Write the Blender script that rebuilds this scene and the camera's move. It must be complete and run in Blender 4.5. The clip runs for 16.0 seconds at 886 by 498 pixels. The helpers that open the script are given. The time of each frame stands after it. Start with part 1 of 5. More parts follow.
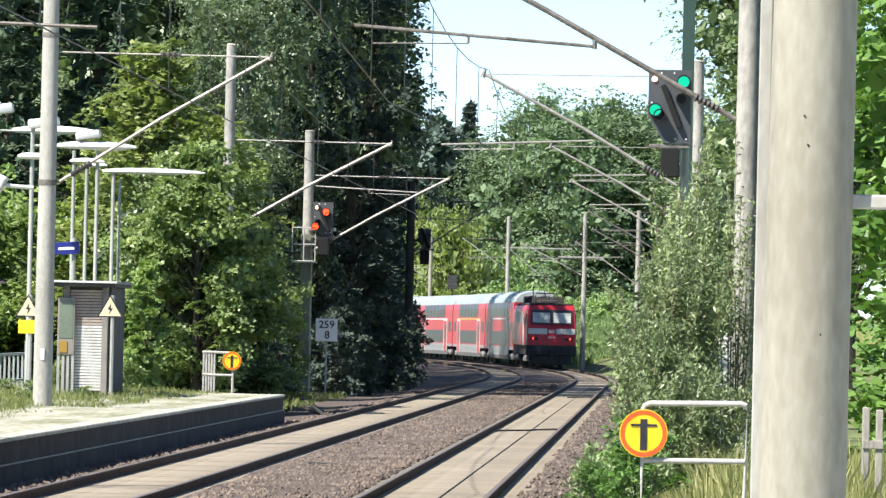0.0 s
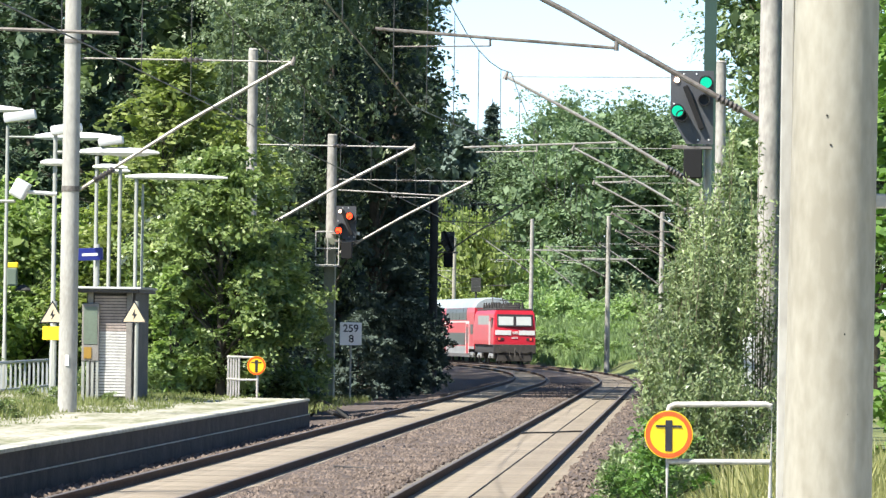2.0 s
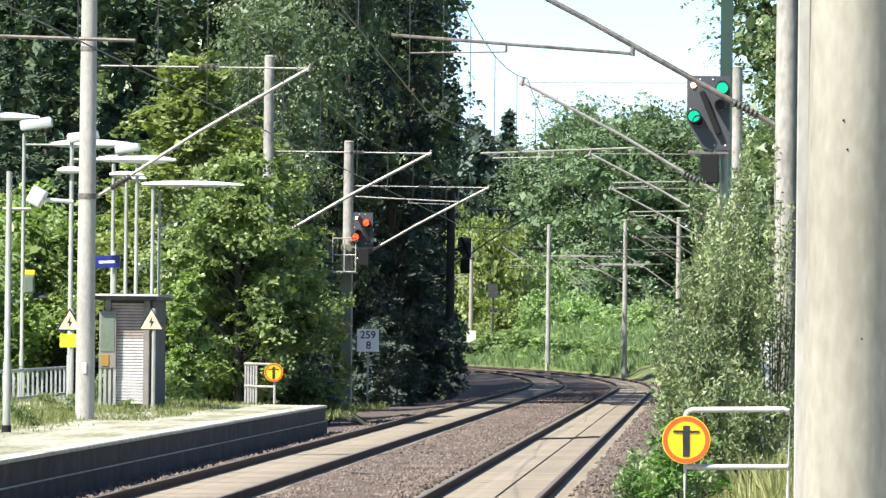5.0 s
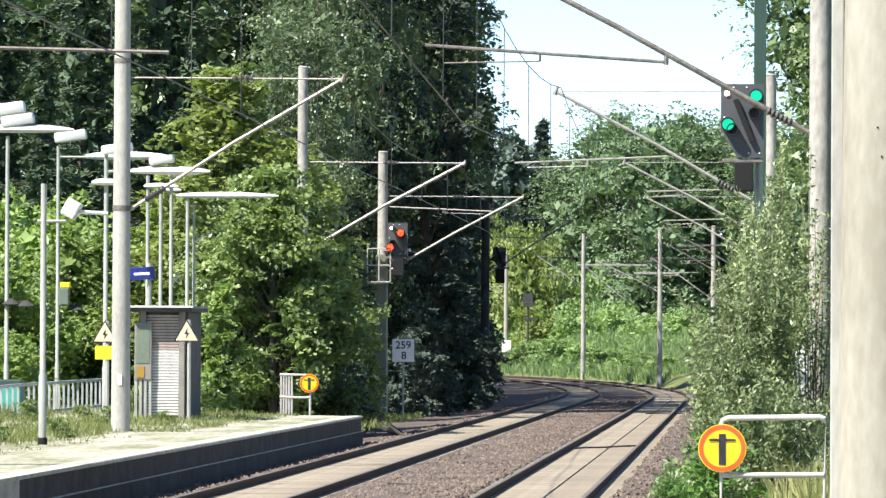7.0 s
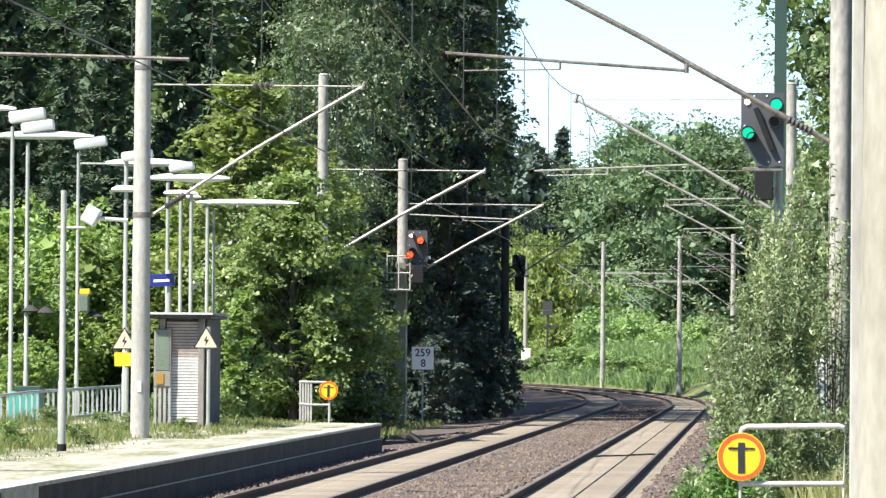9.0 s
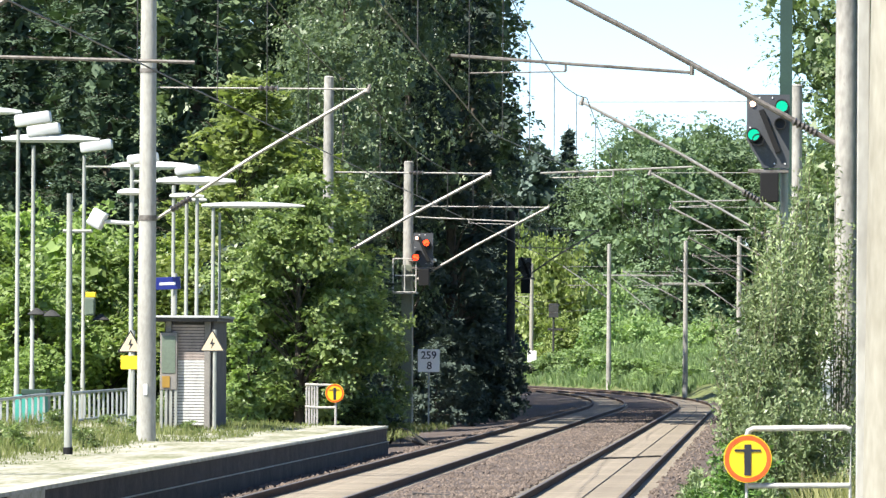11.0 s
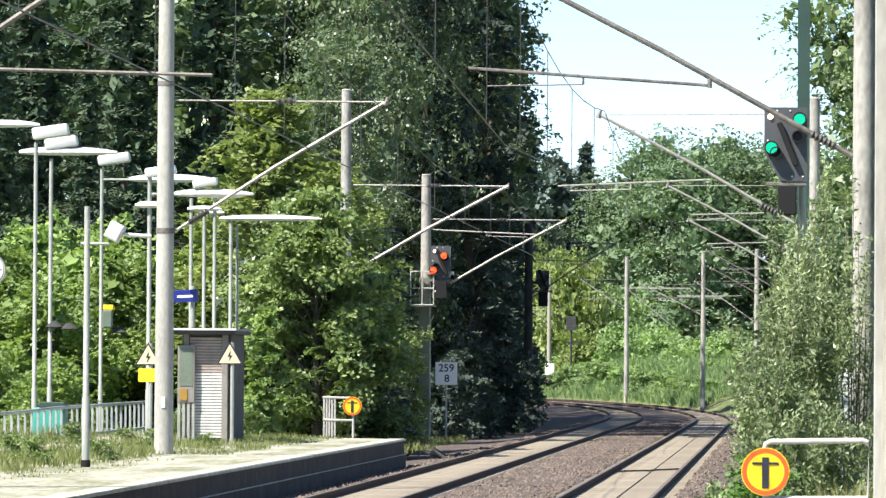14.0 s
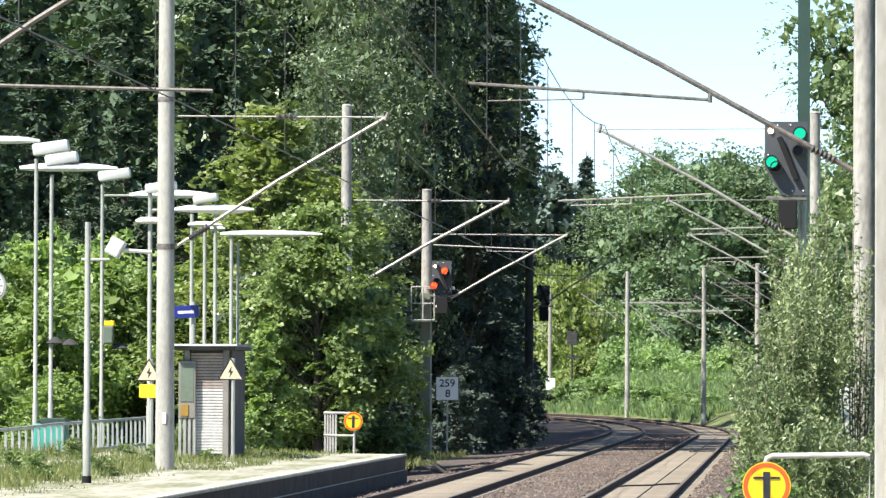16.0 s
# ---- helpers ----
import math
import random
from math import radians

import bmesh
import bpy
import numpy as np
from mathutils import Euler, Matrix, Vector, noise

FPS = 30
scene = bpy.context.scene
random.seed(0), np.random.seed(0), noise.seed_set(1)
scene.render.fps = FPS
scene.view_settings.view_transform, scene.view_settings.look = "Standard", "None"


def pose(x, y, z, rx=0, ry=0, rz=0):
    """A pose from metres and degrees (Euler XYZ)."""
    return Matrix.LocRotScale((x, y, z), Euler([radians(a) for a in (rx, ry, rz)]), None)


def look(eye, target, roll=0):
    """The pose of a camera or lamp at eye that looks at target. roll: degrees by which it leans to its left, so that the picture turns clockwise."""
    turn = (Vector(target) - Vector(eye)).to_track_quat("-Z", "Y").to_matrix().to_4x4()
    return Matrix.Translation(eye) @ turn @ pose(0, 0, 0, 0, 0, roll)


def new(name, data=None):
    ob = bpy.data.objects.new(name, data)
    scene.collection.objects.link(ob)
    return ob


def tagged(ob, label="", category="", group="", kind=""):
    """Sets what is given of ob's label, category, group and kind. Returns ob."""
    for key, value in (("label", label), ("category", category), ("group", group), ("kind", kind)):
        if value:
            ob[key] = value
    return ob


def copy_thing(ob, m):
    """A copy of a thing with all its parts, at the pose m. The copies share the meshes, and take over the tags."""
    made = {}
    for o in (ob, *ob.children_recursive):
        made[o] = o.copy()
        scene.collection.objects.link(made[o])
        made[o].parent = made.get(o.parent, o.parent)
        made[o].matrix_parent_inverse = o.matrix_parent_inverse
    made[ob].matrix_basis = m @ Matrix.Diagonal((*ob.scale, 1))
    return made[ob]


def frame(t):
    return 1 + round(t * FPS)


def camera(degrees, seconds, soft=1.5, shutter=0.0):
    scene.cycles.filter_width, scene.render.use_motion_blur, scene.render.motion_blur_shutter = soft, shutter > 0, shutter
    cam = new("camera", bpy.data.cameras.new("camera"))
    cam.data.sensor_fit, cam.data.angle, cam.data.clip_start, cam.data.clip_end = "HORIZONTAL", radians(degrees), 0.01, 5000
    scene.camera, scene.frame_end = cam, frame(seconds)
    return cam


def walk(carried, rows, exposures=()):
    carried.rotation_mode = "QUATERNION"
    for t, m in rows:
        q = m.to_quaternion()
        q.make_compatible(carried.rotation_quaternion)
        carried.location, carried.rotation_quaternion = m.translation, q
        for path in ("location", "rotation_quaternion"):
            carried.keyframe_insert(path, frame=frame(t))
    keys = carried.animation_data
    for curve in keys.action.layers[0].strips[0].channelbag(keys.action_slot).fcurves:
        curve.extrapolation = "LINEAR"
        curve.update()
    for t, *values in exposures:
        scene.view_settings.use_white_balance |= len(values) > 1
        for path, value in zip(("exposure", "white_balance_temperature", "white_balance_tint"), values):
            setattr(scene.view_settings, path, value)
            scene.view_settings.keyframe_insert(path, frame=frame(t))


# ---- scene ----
# world: z = 0 at the rail heads, y along the near track, the eye above the far end of a low platform
cam = camera(8.966, 16.0, soft=1.4)
EYE = 2.03
TURNS = [
    (0.0, 2.4570, 0.8300, -1.300), (0.4, 2.4820, 0.8100, -1.172), (1.1, 2.4850, 0.8080, -1.160),
    (1.5, 2.6518, 0.7852, -0.842), (2.0, 2.7026, 0.8554, -0.813), (2.5, 2.7694, 0.8915, -0.646),
    (3.0, 2.8408, 0.9337, -0.495), (5.5, 2.9374, 0.9121, -0.682), (6.0, 3.0528, 0.9159, -0.684),
    (6.5, 3.1740, 0.9687, -0.416), (7.0, 3.2344, 1.0130, -0.268), (7.5, 3.2628, 1.0334, -0.352),
    (8.0, 3.3232, 1.0666, -0.360), (8.5, 3.3619, 1.0610, -0.482), (9.0, 3.4313, 1.0901, -0.444),
    (11.5, 3.4904, 1.1289, -0.326), (12.0, 3.5576, 1.1858, -0.483), (12.5, 3.5333, 1.2127, -0.502),
    (13.0, 3.5711, 1.1571, -0.546), (13.5, 3.6395, 1.1905, -0.357), (14.0, 3.6712, 1.2439, -0.345),
    (14.5, 3.7348, 1.2984, -0.385), (15.0, 3.7144, 1.3139, -0.384), (15.5, 3.6957, 1.3147, -0.288),
    (16.0, 3.6804, 1.3970, -0.209),
]
walk(cam, [(t, pose(0, 0, EYE, 90 + pitch, roll, yaw)) for t, yaw, pitch, roll in TURNS], exposures=[(0.0, 1.15), (2.5, 1.24), (9.0, 1.26), (12.0, 1.26), (16.0, 1.19)])

# ---- daylight: high sun from behind the left shoulder ----
SUN_EL, SUN_AZ = radians(52), radians(50)
world = bpy.data.worlds.new("sky")
scene.world = world
world.use_nodes = True
wn = world.node_tree
sky = wn.nodes.new("ShaderNodeTexSky")
sky.sky_type, sky.sun_disc, sky.sun_elevation = "NISHITA", False, SUN_EL
sky.sun_rotation = radians(230)
sky.air_density, sky.dust_density, sky.ozone_density = 0.62, 0.0, 3.0
bg = wn.nodes["Background"]
bg.inputs["Strength"].default_value = 0.098
wn.links.new(sky.outputs[0], bg.inputs["Color"])
sun = new("sun", bpy.data.lights.new("sun", "SUN"))
sun.data.energy, sun.data.angle, sun.data.color = 5.0, radians(0.5), (1.0, 0.95, 0.86)
to_sun = Vector((-math.sin(SUN_AZ) * math.cos(SUN_EL), -math.cos(SUN_AZ) * math.cos(SUN_EL), math.sin(SUN_EL)))
sun.matrix_world = look(to_sun * 100, (0, 0, 0))


# ---- materials ----
def shader(name):
    m = bpy.data.materials.new(name)
    m.use_nodes = True
    t = m.node_tree
    return m, t, t.nodes["Principled BSDF"]


def surface(name, a, b, scale=3.0, rough=0.8, metal=0.0, bump=0.15, fine=40.0, third=None, stretch=(1, 1, 1), vary=0.0):
    """Two colours mixed by coarse and fine noise, with relief of the fine noise; vary: brightness step from object to object."""
    m, t, p = shader(name)
    n, l = t.nodes, t.links
    geo = n.new("ShaderNodeTexCoord")
    mp = n.new("ShaderNodeMapping")
    mp.inputs["Scale"].default_value = stretch
    l.new(geo.outputs["Object"], mp.inputs["Vector"])
    big, small = n.new("ShaderNodeTexNoise"), n.new("ShaderNodeTexNoise")
    big.inputs["Scale"].default_value, small.inputs["Scale"].default_value = scale, fine
    big.inputs["Detail"].default_value, small.inputs["Detail"].default_value = 5, 4
    for k in (big, small):
        l.new(mp.outputs[0], k.inputs["Vector"])
    mixed = n.new("ShaderNodeMath")
    mixed.operation = "MULTIPLY_ADD"
    mixed.inputs[1].default_value = 0.45
    l.new(small.outputs["Fac"], mixed.inputs[0])
    half = n.new("ShaderNodeMath")
    half.operation = "MULTIPLY"
    half.inputs[1].default_value = 0.55
    l.new(big.outputs["Fac"], half.inputs[0])
    l.new(half.outputs[0], mixed.inputs[2])
    ramp = n.new("ShaderNodeValToRGB")
    e = ramp.color_ramp.elements
    e[0].position, e[0].color = 0.36, (*a, 1)
    e[1].position, e[1].color = 0.62, (*b, 1)
    if third:
        k = e.new(0.72)
        k.color = (*third, 1)
    l.new(mixed.outputs[0], ramp.inputs[0])
    out = ramp.outputs[0]
    if vary:
        info = n.new("ShaderNodeObjectInfo")
        rng = n.new("ShaderNodeMapRange")
        rng.inputs["To Min"].default_value, rng.inputs["To Max"].default_value = 1 - vary, 1 + vary
        l.new(info.outputs["Random"], rng.inputs["Value"])
        hsv = n.new("ShaderNodeHueSaturation")
        l.new(rng.outputs[0], hsv.inputs["Value"])
        l.new(out, hsv.inputs["Color"])
        out = hsv.outputs[0]
    l.new(out, p.inputs["Base Color"])
    p.inputs["Roughness"].default_value, p.inputs["Metallic"].default_value = rough, metal
    if bump:
        bp = n.new("ShaderNodeBump")
        bp.inputs["Strength"].default_value, bp.inputs["Distance"].default_value = bump, 0.02
        l.new(small.outputs["Fac"], bp.inputs["Height"])
        l.new(bp.outputs[0], p.inputs["Normal"])
    return m


def leafy(name, dark, light, tip=None, gloss=0.45, through_light=0.3, shine=0.5):
    """Leaves: each one has its own shade between dark and light; some light passes through."""
    m, t, p = shader(name)
    n, l = t.nodes, t.links
    geo = n.new("ShaderNodeNewGeometry")
    info = n.new("ShaderNodeObjectInfo")
    tc = n.new("ShaderNodeTexCoord")
    noise_n = n.new("ShaderNodeTexNoise")
    noise_n.inputs["Scale"].default_value = 0.7
    l.new(tc.outputs["Object"], noise_n.inputs["Vector"])
    add = n.new("ShaderNodeMath")
    add.operation = "MULTIPLY_ADD"
    add.inputs[1].default_value = 0.6
    l.new(geo.outputs["Random Per Island"], add.inputs[0])
    sc = n.new("ShaderNodeMath")
    sc.operation = "MULTIPLY_ADD"
    sc.inputs[1].default_value, sc.inputs[2].default_value = 0.9, -0.25
    l.new(noise_n.outputs["Fac"], sc.inputs[0])
    l.new(sc.outputs[0], add.inputs[2])
    ramp = n.new("ShaderNodeValToRGB")
    e = ramp.color_ramp.elements
    e[0].position, e[0].color = 0.1, (*dark, 1)
    e[1].position, e[1].color = 0.8, (*light, 1)
    if tip:
        k = e.new(0.97)
        k.color = (*tip, 1)
    l.new(add.outputs[0], ramp.inputs[0])
    rng = n.new("ShaderNodeMapRange")
    rng.inputs["To Min"].default_value, rng.inputs["To Max"].default_value = 0.8, 1.2
    l.new(info.outputs["Random"], rng.inputs["Value"])
    hsv = n.new("ShaderNodeHueSaturation")
    l.new(rng.outputs[0], hsv.inputs["Value"])
    l.new(ramp.outputs[0], hsv.inputs["Color"])
    l.new(hsv.outputs[0], p.inputs["Base Color"])
    p.inputs["Roughness"].default_value = gloss
    p.inputs["Specular IOR Level"].default_value = shine
    tr = n.new("ShaderNodeBsdfTranslucent")
    warm = n.new("ShaderNodeMixRGB")
    warm.blend_type = "MULTIPLY"
    warm.inputs[0].default_value = 1.0
    warm.inputs[2].default_value = (1.15, 1.25, 0.72, 1)
    l.new(hsv.outputs[0], warm.inputs[1])
    l.new(warm.outputs[0], tr.inputs["Color"])
    mix = n.new("ShaderNodeMixShader")
    mix.inputs[0].default_value = through_light
    l.new(p.outputs[0], mix.inputs[1])
    l.new(tr.outputs[0], mix.inputs[2])
    l.new(mix.outputs[0], n["Material Output"].inputs["Surface"])
    return m


def paint(name, colour, rough=0.45, metal=0.0, dirt=0.25, scale=2.0):
    d = tuple(c * (1 - dirt) for c in colour)
    return surface(name, d, colour, scale=scale, rough=rough, metal=metal, bump=0.04, fine=25.0)


def glow(name, colour, strength):
    m, t, p = shader(name)
    p.inputs["Base Color"].default_value = (*colour, 1)
    p.inputs["Emission Color"].default_value = (*colour, 1)
    p.inputs["Emission Strength"].default_value = strength
    return m


MAT = dict(
    ballast=surface("ballast", (0.044, 0.032, 0.026), (0.128, 0.098, 0.080), scale=1.2, fine=22.0, rough=0.95, bump=0.9, third=(0.17, 0.145, 0.13)),
    stone=surface("ballast_stone", (0.062, 0.046, 0.036), (0.205, 0.160, 0.130), scale=0.9, fine=8.0, rough=0.95, bump=0.3),
    sleeper=surface("sleeper_concrete", (0.140, 0.113, 0.081), (0.305, 0.260, 0.195), scale=1.9, fine=9.0, rough=0.95, vary=0.14),
    rail_side=surface("rail_rust", (0.034, 0.018, 0.010), (0.075, 0.042, 0.026), scale=5, rough=1.0, bump=0.2),
    rail_top=surface("rail_running_band", (0.10, 0.085, 0.075), (0.17, 0.15, 0.135), scale=2, rough=0.6, metal=0.1, bump=0.02),
    cable=surface("cable_rubber", (0.015, 0.014, 0.013), (0.03, 0.028, 0.025), rough=0.7),
    ground=surface("ground_grass", (0.045, 0.065, 0.018), (0.17, 0.19, 0.06), scale=0.5, fine=9.0, rough=0.95, bump=0.6, third=(0.28, 0.25, 0.13)),
    platform_top=surface("platform_surface", (0.135, 0.145, 0.055), (0.43, 0.405, 0.335), scale=1.6, fine=11.0, rough=0.95, bump=0.6, third=(0.31, 0.295, 0.19), stretch=(1.0, 0.15, 1.0)),
    # near-black: the shade on the upper wall is put into this colour
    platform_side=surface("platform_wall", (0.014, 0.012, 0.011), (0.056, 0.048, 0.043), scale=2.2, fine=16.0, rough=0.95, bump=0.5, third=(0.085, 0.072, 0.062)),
    platform_edge=surface("platform_edge", (0.27, 0.27, 0.19), (0.49, 0.48, 0.42), scale=2.5, fine=18.0, rough=0.9),
    mast=surface("mast_concrete", (0.25, 0.23, 0.18), (0.36, 0.34, 0.28), scale=1.6, fine=24.0, rough=0.85, bump=0.12, stretch=(1, 1, 0.35), third=(0.28, 0.245, 0.185)),
    mast_grey=surface("mast_grey_concrete", (0.29, 0.28, 0.25), (0.42, 0.41, 0.375), scale=1.6, fine=24.0, rough=0.85, bump=0.12, stretch=(1, 1, 0.35)),
    mast_old=surface("mast_spalled", (0.21, 0.20, 0.18), (0.42, 0.40, 0.36), scale=2.2, fine=14.0, rough=0.9, bump=0.3, stretch=(1, 1, 0.4), third=(0.20, 0.17, 0.15)),
    mast_dark=surface("mast_dark", (0.02, 0.02, 0.02), (0.05, 0.05, 0.047), rough=0.9),
    tube=surface("galvanised_tube", (0.27, 0.25, 0.22), (0.46, 0.44, 0.40), scale=3, fine=20, rough=0.5, metal=0.35, bump=0.05),
    tube_old=surface("weathered_tube", (0.10, 0.085, 0.07), (0.24, 0.22, 0.20), scale=3, fine=16, rough=0.6, metal=0.3, bump=0.1),
    insulator=paint("insulator_glaze", (0.075, 0.066, 0.06), rough=0.3),
    wire=surface("copper_wire", (0.06, 0.06, 0.055), (0.12, 0.11, 0.10), rough=0.5, metal=0.5, bump=0),
    zinc=surface("zinc_post", (0.25, 0.26, 0.235), (0.38, 0.39, 0.35), scale=3, fine=20, rough=0.6, metal=0.1, bump=0.04, stretch=(1, 1, 0.3)),
    green_steel=paint("green_steel", (0.030, 0.065, 0.050), rough=0.5),
    grey_green=surface("grey_green_post", (0.10, 0.115, 0.085), (0.19, 0.21, 0.16), scale=2, rough=0.7, stretch=(1, 1, 0.3)),
    white=paint("white_enamel", (0.80, 0.80, 0.78), rough=0.4, dirt=0.12),
    lampshell=paint("lamp_shell", (0.60, 0.61, 0.60), rough=0.4, dirt=0.15),
    black=paint("black_paint", (0.008, 0.008, 0.009), rough=0.9),
    signal_face=paint("signal_board", (0.075, 0.078, 0.085), rough=0.5),
    ink=paint("dark_print", (0.02, 0.022, 0.03), rough=0.6),
    yellow=paint("sign_yellow", (0.86, 0.56, 0.01), rough=0.4, dirt=0.08),
    orange=paint("sign_orange_rim", (0.78, 0.10, 0.012), rough=0.4, dirt=0.1),
    ochre=paint("ochre_notice", (0.34, 0.20, 0.03), rough=0.6),
    cream=paint("faded_sign_face", (0.72, 0.58, 0.38), rough=0.5, dirt=0.12),
    yellow_plate=paint("yellow_plate", (0.85, 0.60, 0.02), rough=0.45, dirt=0.08),
    blue=paint("station_blue", (0.012, 0.022, 0.20), rough=0.4, dirt=0.15),
    railing=surface("railing_paint", (0.34, 0.325, 0.29), (0.50, 0.48, 0.44), scale=4, fine=25, rough=0.5, bump=0.1, third=(0.34, 0.22, 0.14)),
    fence=surface("fence_galvanised", (0.28, 0.30, 0.30), (0.42, 0.44, 0.43), scale=4, rough=0.55, metal=0.2),
    turquoise=paint("turquoise_panel", (0.06, 0.36, 0.29), rough=0.5),
    slat=paint("grey_white_slat", (0.64, 0.63, 0.60), rough=0.6, dirt=0.3, scale=4),
    # pinkish slat colour with the shadow of the shelter roof put into it
    slat_roof_shade=paint("roof_shade_slat", (0.42, 0.35, 0.31), rough=0.7, dirt=0.3, scale=4),
    shelter=surface("shelter_panel", (0.16, 0.15, 0.135), (0.27, 0.25, 0.225), scale=2, rough=0.8),
    shelter_dark=surface("shelter_dark_wood", (0.035, 0.032, 0.03), (0.08, 0.075, 0.07), scale=2, rough=0.8),
    roof_felt=surface("roof_felt", (0.16, 0.17, 0.17), (0.30, 0.31, 0.30), scale=2, rough=0.9),
    board_green=paint("notice_green", (0.16, 0.20, 0.15), rough=0.35),
    wood=surface("grey_wood", (0.22, 0.20, 0.17), (0.42, 0.39, 0.34), scale=3, fine=30, rough=0.9, stretch=(1, 1, 0.2)),
    willow_bark=surface("willow_bark", (0.11, 0.10, 0.065), (0.22, 0.20, 0.13), scale=4, fine=20, rough=0.9),
    bark=surface("bark", (0.035, 0.028, 0.020), (0.11, 0.09, 0.07), scale=2, fine=12, rough=0.95, bump=0.6, stretch=(1, 1, 0.3)),
    train_red=paint("train_red", (0.46, 0.012, 0.026), rough=0.38, dirt=0.12, scale=0.8),
    train_white=paint("train_white_stripe", (0.62, 0.61, 0.60), rough=0.35, dirt=0.1),
    train_grey=paint("train_light_grey", (0.30, 0.30, 0.29), rough=0.45, dirt=0.25, scale=0.8),
    train_roof=surface("train_roof", (0.24, 0.28, 0.29), (0.36, 0.41, 0.42), scale=0.6, fine=6, rough=0.5, bump=0.02),
    train_window=paint("train_window_band", (0.026, 0.020, 0.020), rough=0.35, dirt=0.2),
    train_under=surface("train_underframe", (0.018, 0.016, 0.015), (0.05, 0.045, 0.04), scale=3, rough=0.8),
    train_stripe=paint("first_class_stripe", (0.75, 0.42, 0.02), rough=0.4),
    train_seam=paint("door_edge_pale", (0.66, 0.62, 0.58), rough=0.5),
    # windscreens: a pale reflection put into opaque grey paint
    glass_reflection=paint("cab_glass_reflection", (0.40, 0.42, 0.40), rough=0.25, dirt=0.1),
    lamp_red=glow("lit_red_lens", (1.0, 0.042, 0.010), 3.0),
    lamp_green=glow("lit_green_lens", (0.004, 0.42, 0.24), 0.9),
    lamp_white=glow("lit_marker_lens", (1.0, 0.62, 0.42), 3.0),
    tail=glow("lit_tail_lens", (1.0, 0.05, 0.02), 1.5),
    leaf_dark=leafy("leaves_dark", (0.036, 0.062, 0.035), (0.080, 0.130, 0.060), gloss=0.5, through_light=0.22, shine=0.35),
    # ivy and undergrowth: shade and bluish haze put into a dull leaf colour
    leaf_shade_tint=leafy("leaves_ivy_shade_tint", (0.058, 0.078, 0.068), (0.084, 0.108, 0.088), gloss=0.9, through_light=0.15, shine=0.05),
    leaf_mid=leafy("leaves_mid", (0.074, 0.112, 0.064), (0.205, 0.270, 0.140), gloss=0.42),
    leaf_ash=leafy("leaves_ash", (0.085, 0.135, 0.062), (0.235, 0.315, 0.140), gloss=0.45, through_light=0.38),
    leaf_light=leafy("leaves_light", (0.115, 0.185, 0.052), (0.33, 0.43, 0.145), tip=(0.48, 0.54, 0.22), gloss=0.45, through_light=0.42),
    leaf_hornbeam=leafy("leaves_hornbeam", (0.072, 0.118, 0.044), (0.265, 0.338, 0.122), tip=(0.50, 0.54, 0.27), gloss=0.42, through_light=0.36),
    leaf_larch=leafy("leaves_larch", (0.125, 0.175, 0.052), (0.34, 0.40, 0.135), tip=(0.48, 0.51, 0.25), gloss=0.5, through_light=0.42),
    leaf_willow=leafy("leaves_willow", (0.095, 0.140, 0.058), (0.33, 0.40, 0.195), tip=(0.38, 0.43, 0.28), gloss=0.4, through_light=0.2, shine=0.35),
    leaf_ivy=leafy("leaves_linden", (0.040, 0.105, 0.018), (0.15, 0.27, 0.055), tip=(0.26, 0.36, 0.12), gloss=0.55),
    leaf_needle=leafy("needles", (0.036, 0.060, 0.040), (0.080, 0.122, 0.066), gloss=0.65, through_light=0.12, shine=0.3),
    leaf_bank=leafy("leaves_bank", (0.125, 0.205, 0.078), (0.31, 0.42, 0.165), gloss=0.6, through_light=0.35),
    leaf_far=leafy("leaves_far", (0.098, 0.150, 0.084), (0.172, 0.240, 0.130), gloss=0.7, through_light=0.25, shine=0.3),
    leaf_spruce=leafy("needles_far", (0.055, 0.085, 0.072), (0.10, 0.14, 0.11), gloss=0.7, through_light=0.1),
    blade=leafy("grass_blades", (0.15, 0.18, 0.05), (0.40, 0.38, 0.15), tip=(0.58, 0.52, 0.30), gloss=0.6),
    blade_bank=leafy("bank_weeds", (0.095, 0.155, 0.062), (0.24, 0.33, 0.140), tip=(0.38, 0.44, 0.23), gloss=0.6, through_light=0.4),
    blade_green=leafy("grass_blades_green", (0.11, 0.15, 0.045), (0.31, 0.335, 0.12), tip=(0.52, 0.47, 0.26), gloss=0.6, through_light=0.4),
)


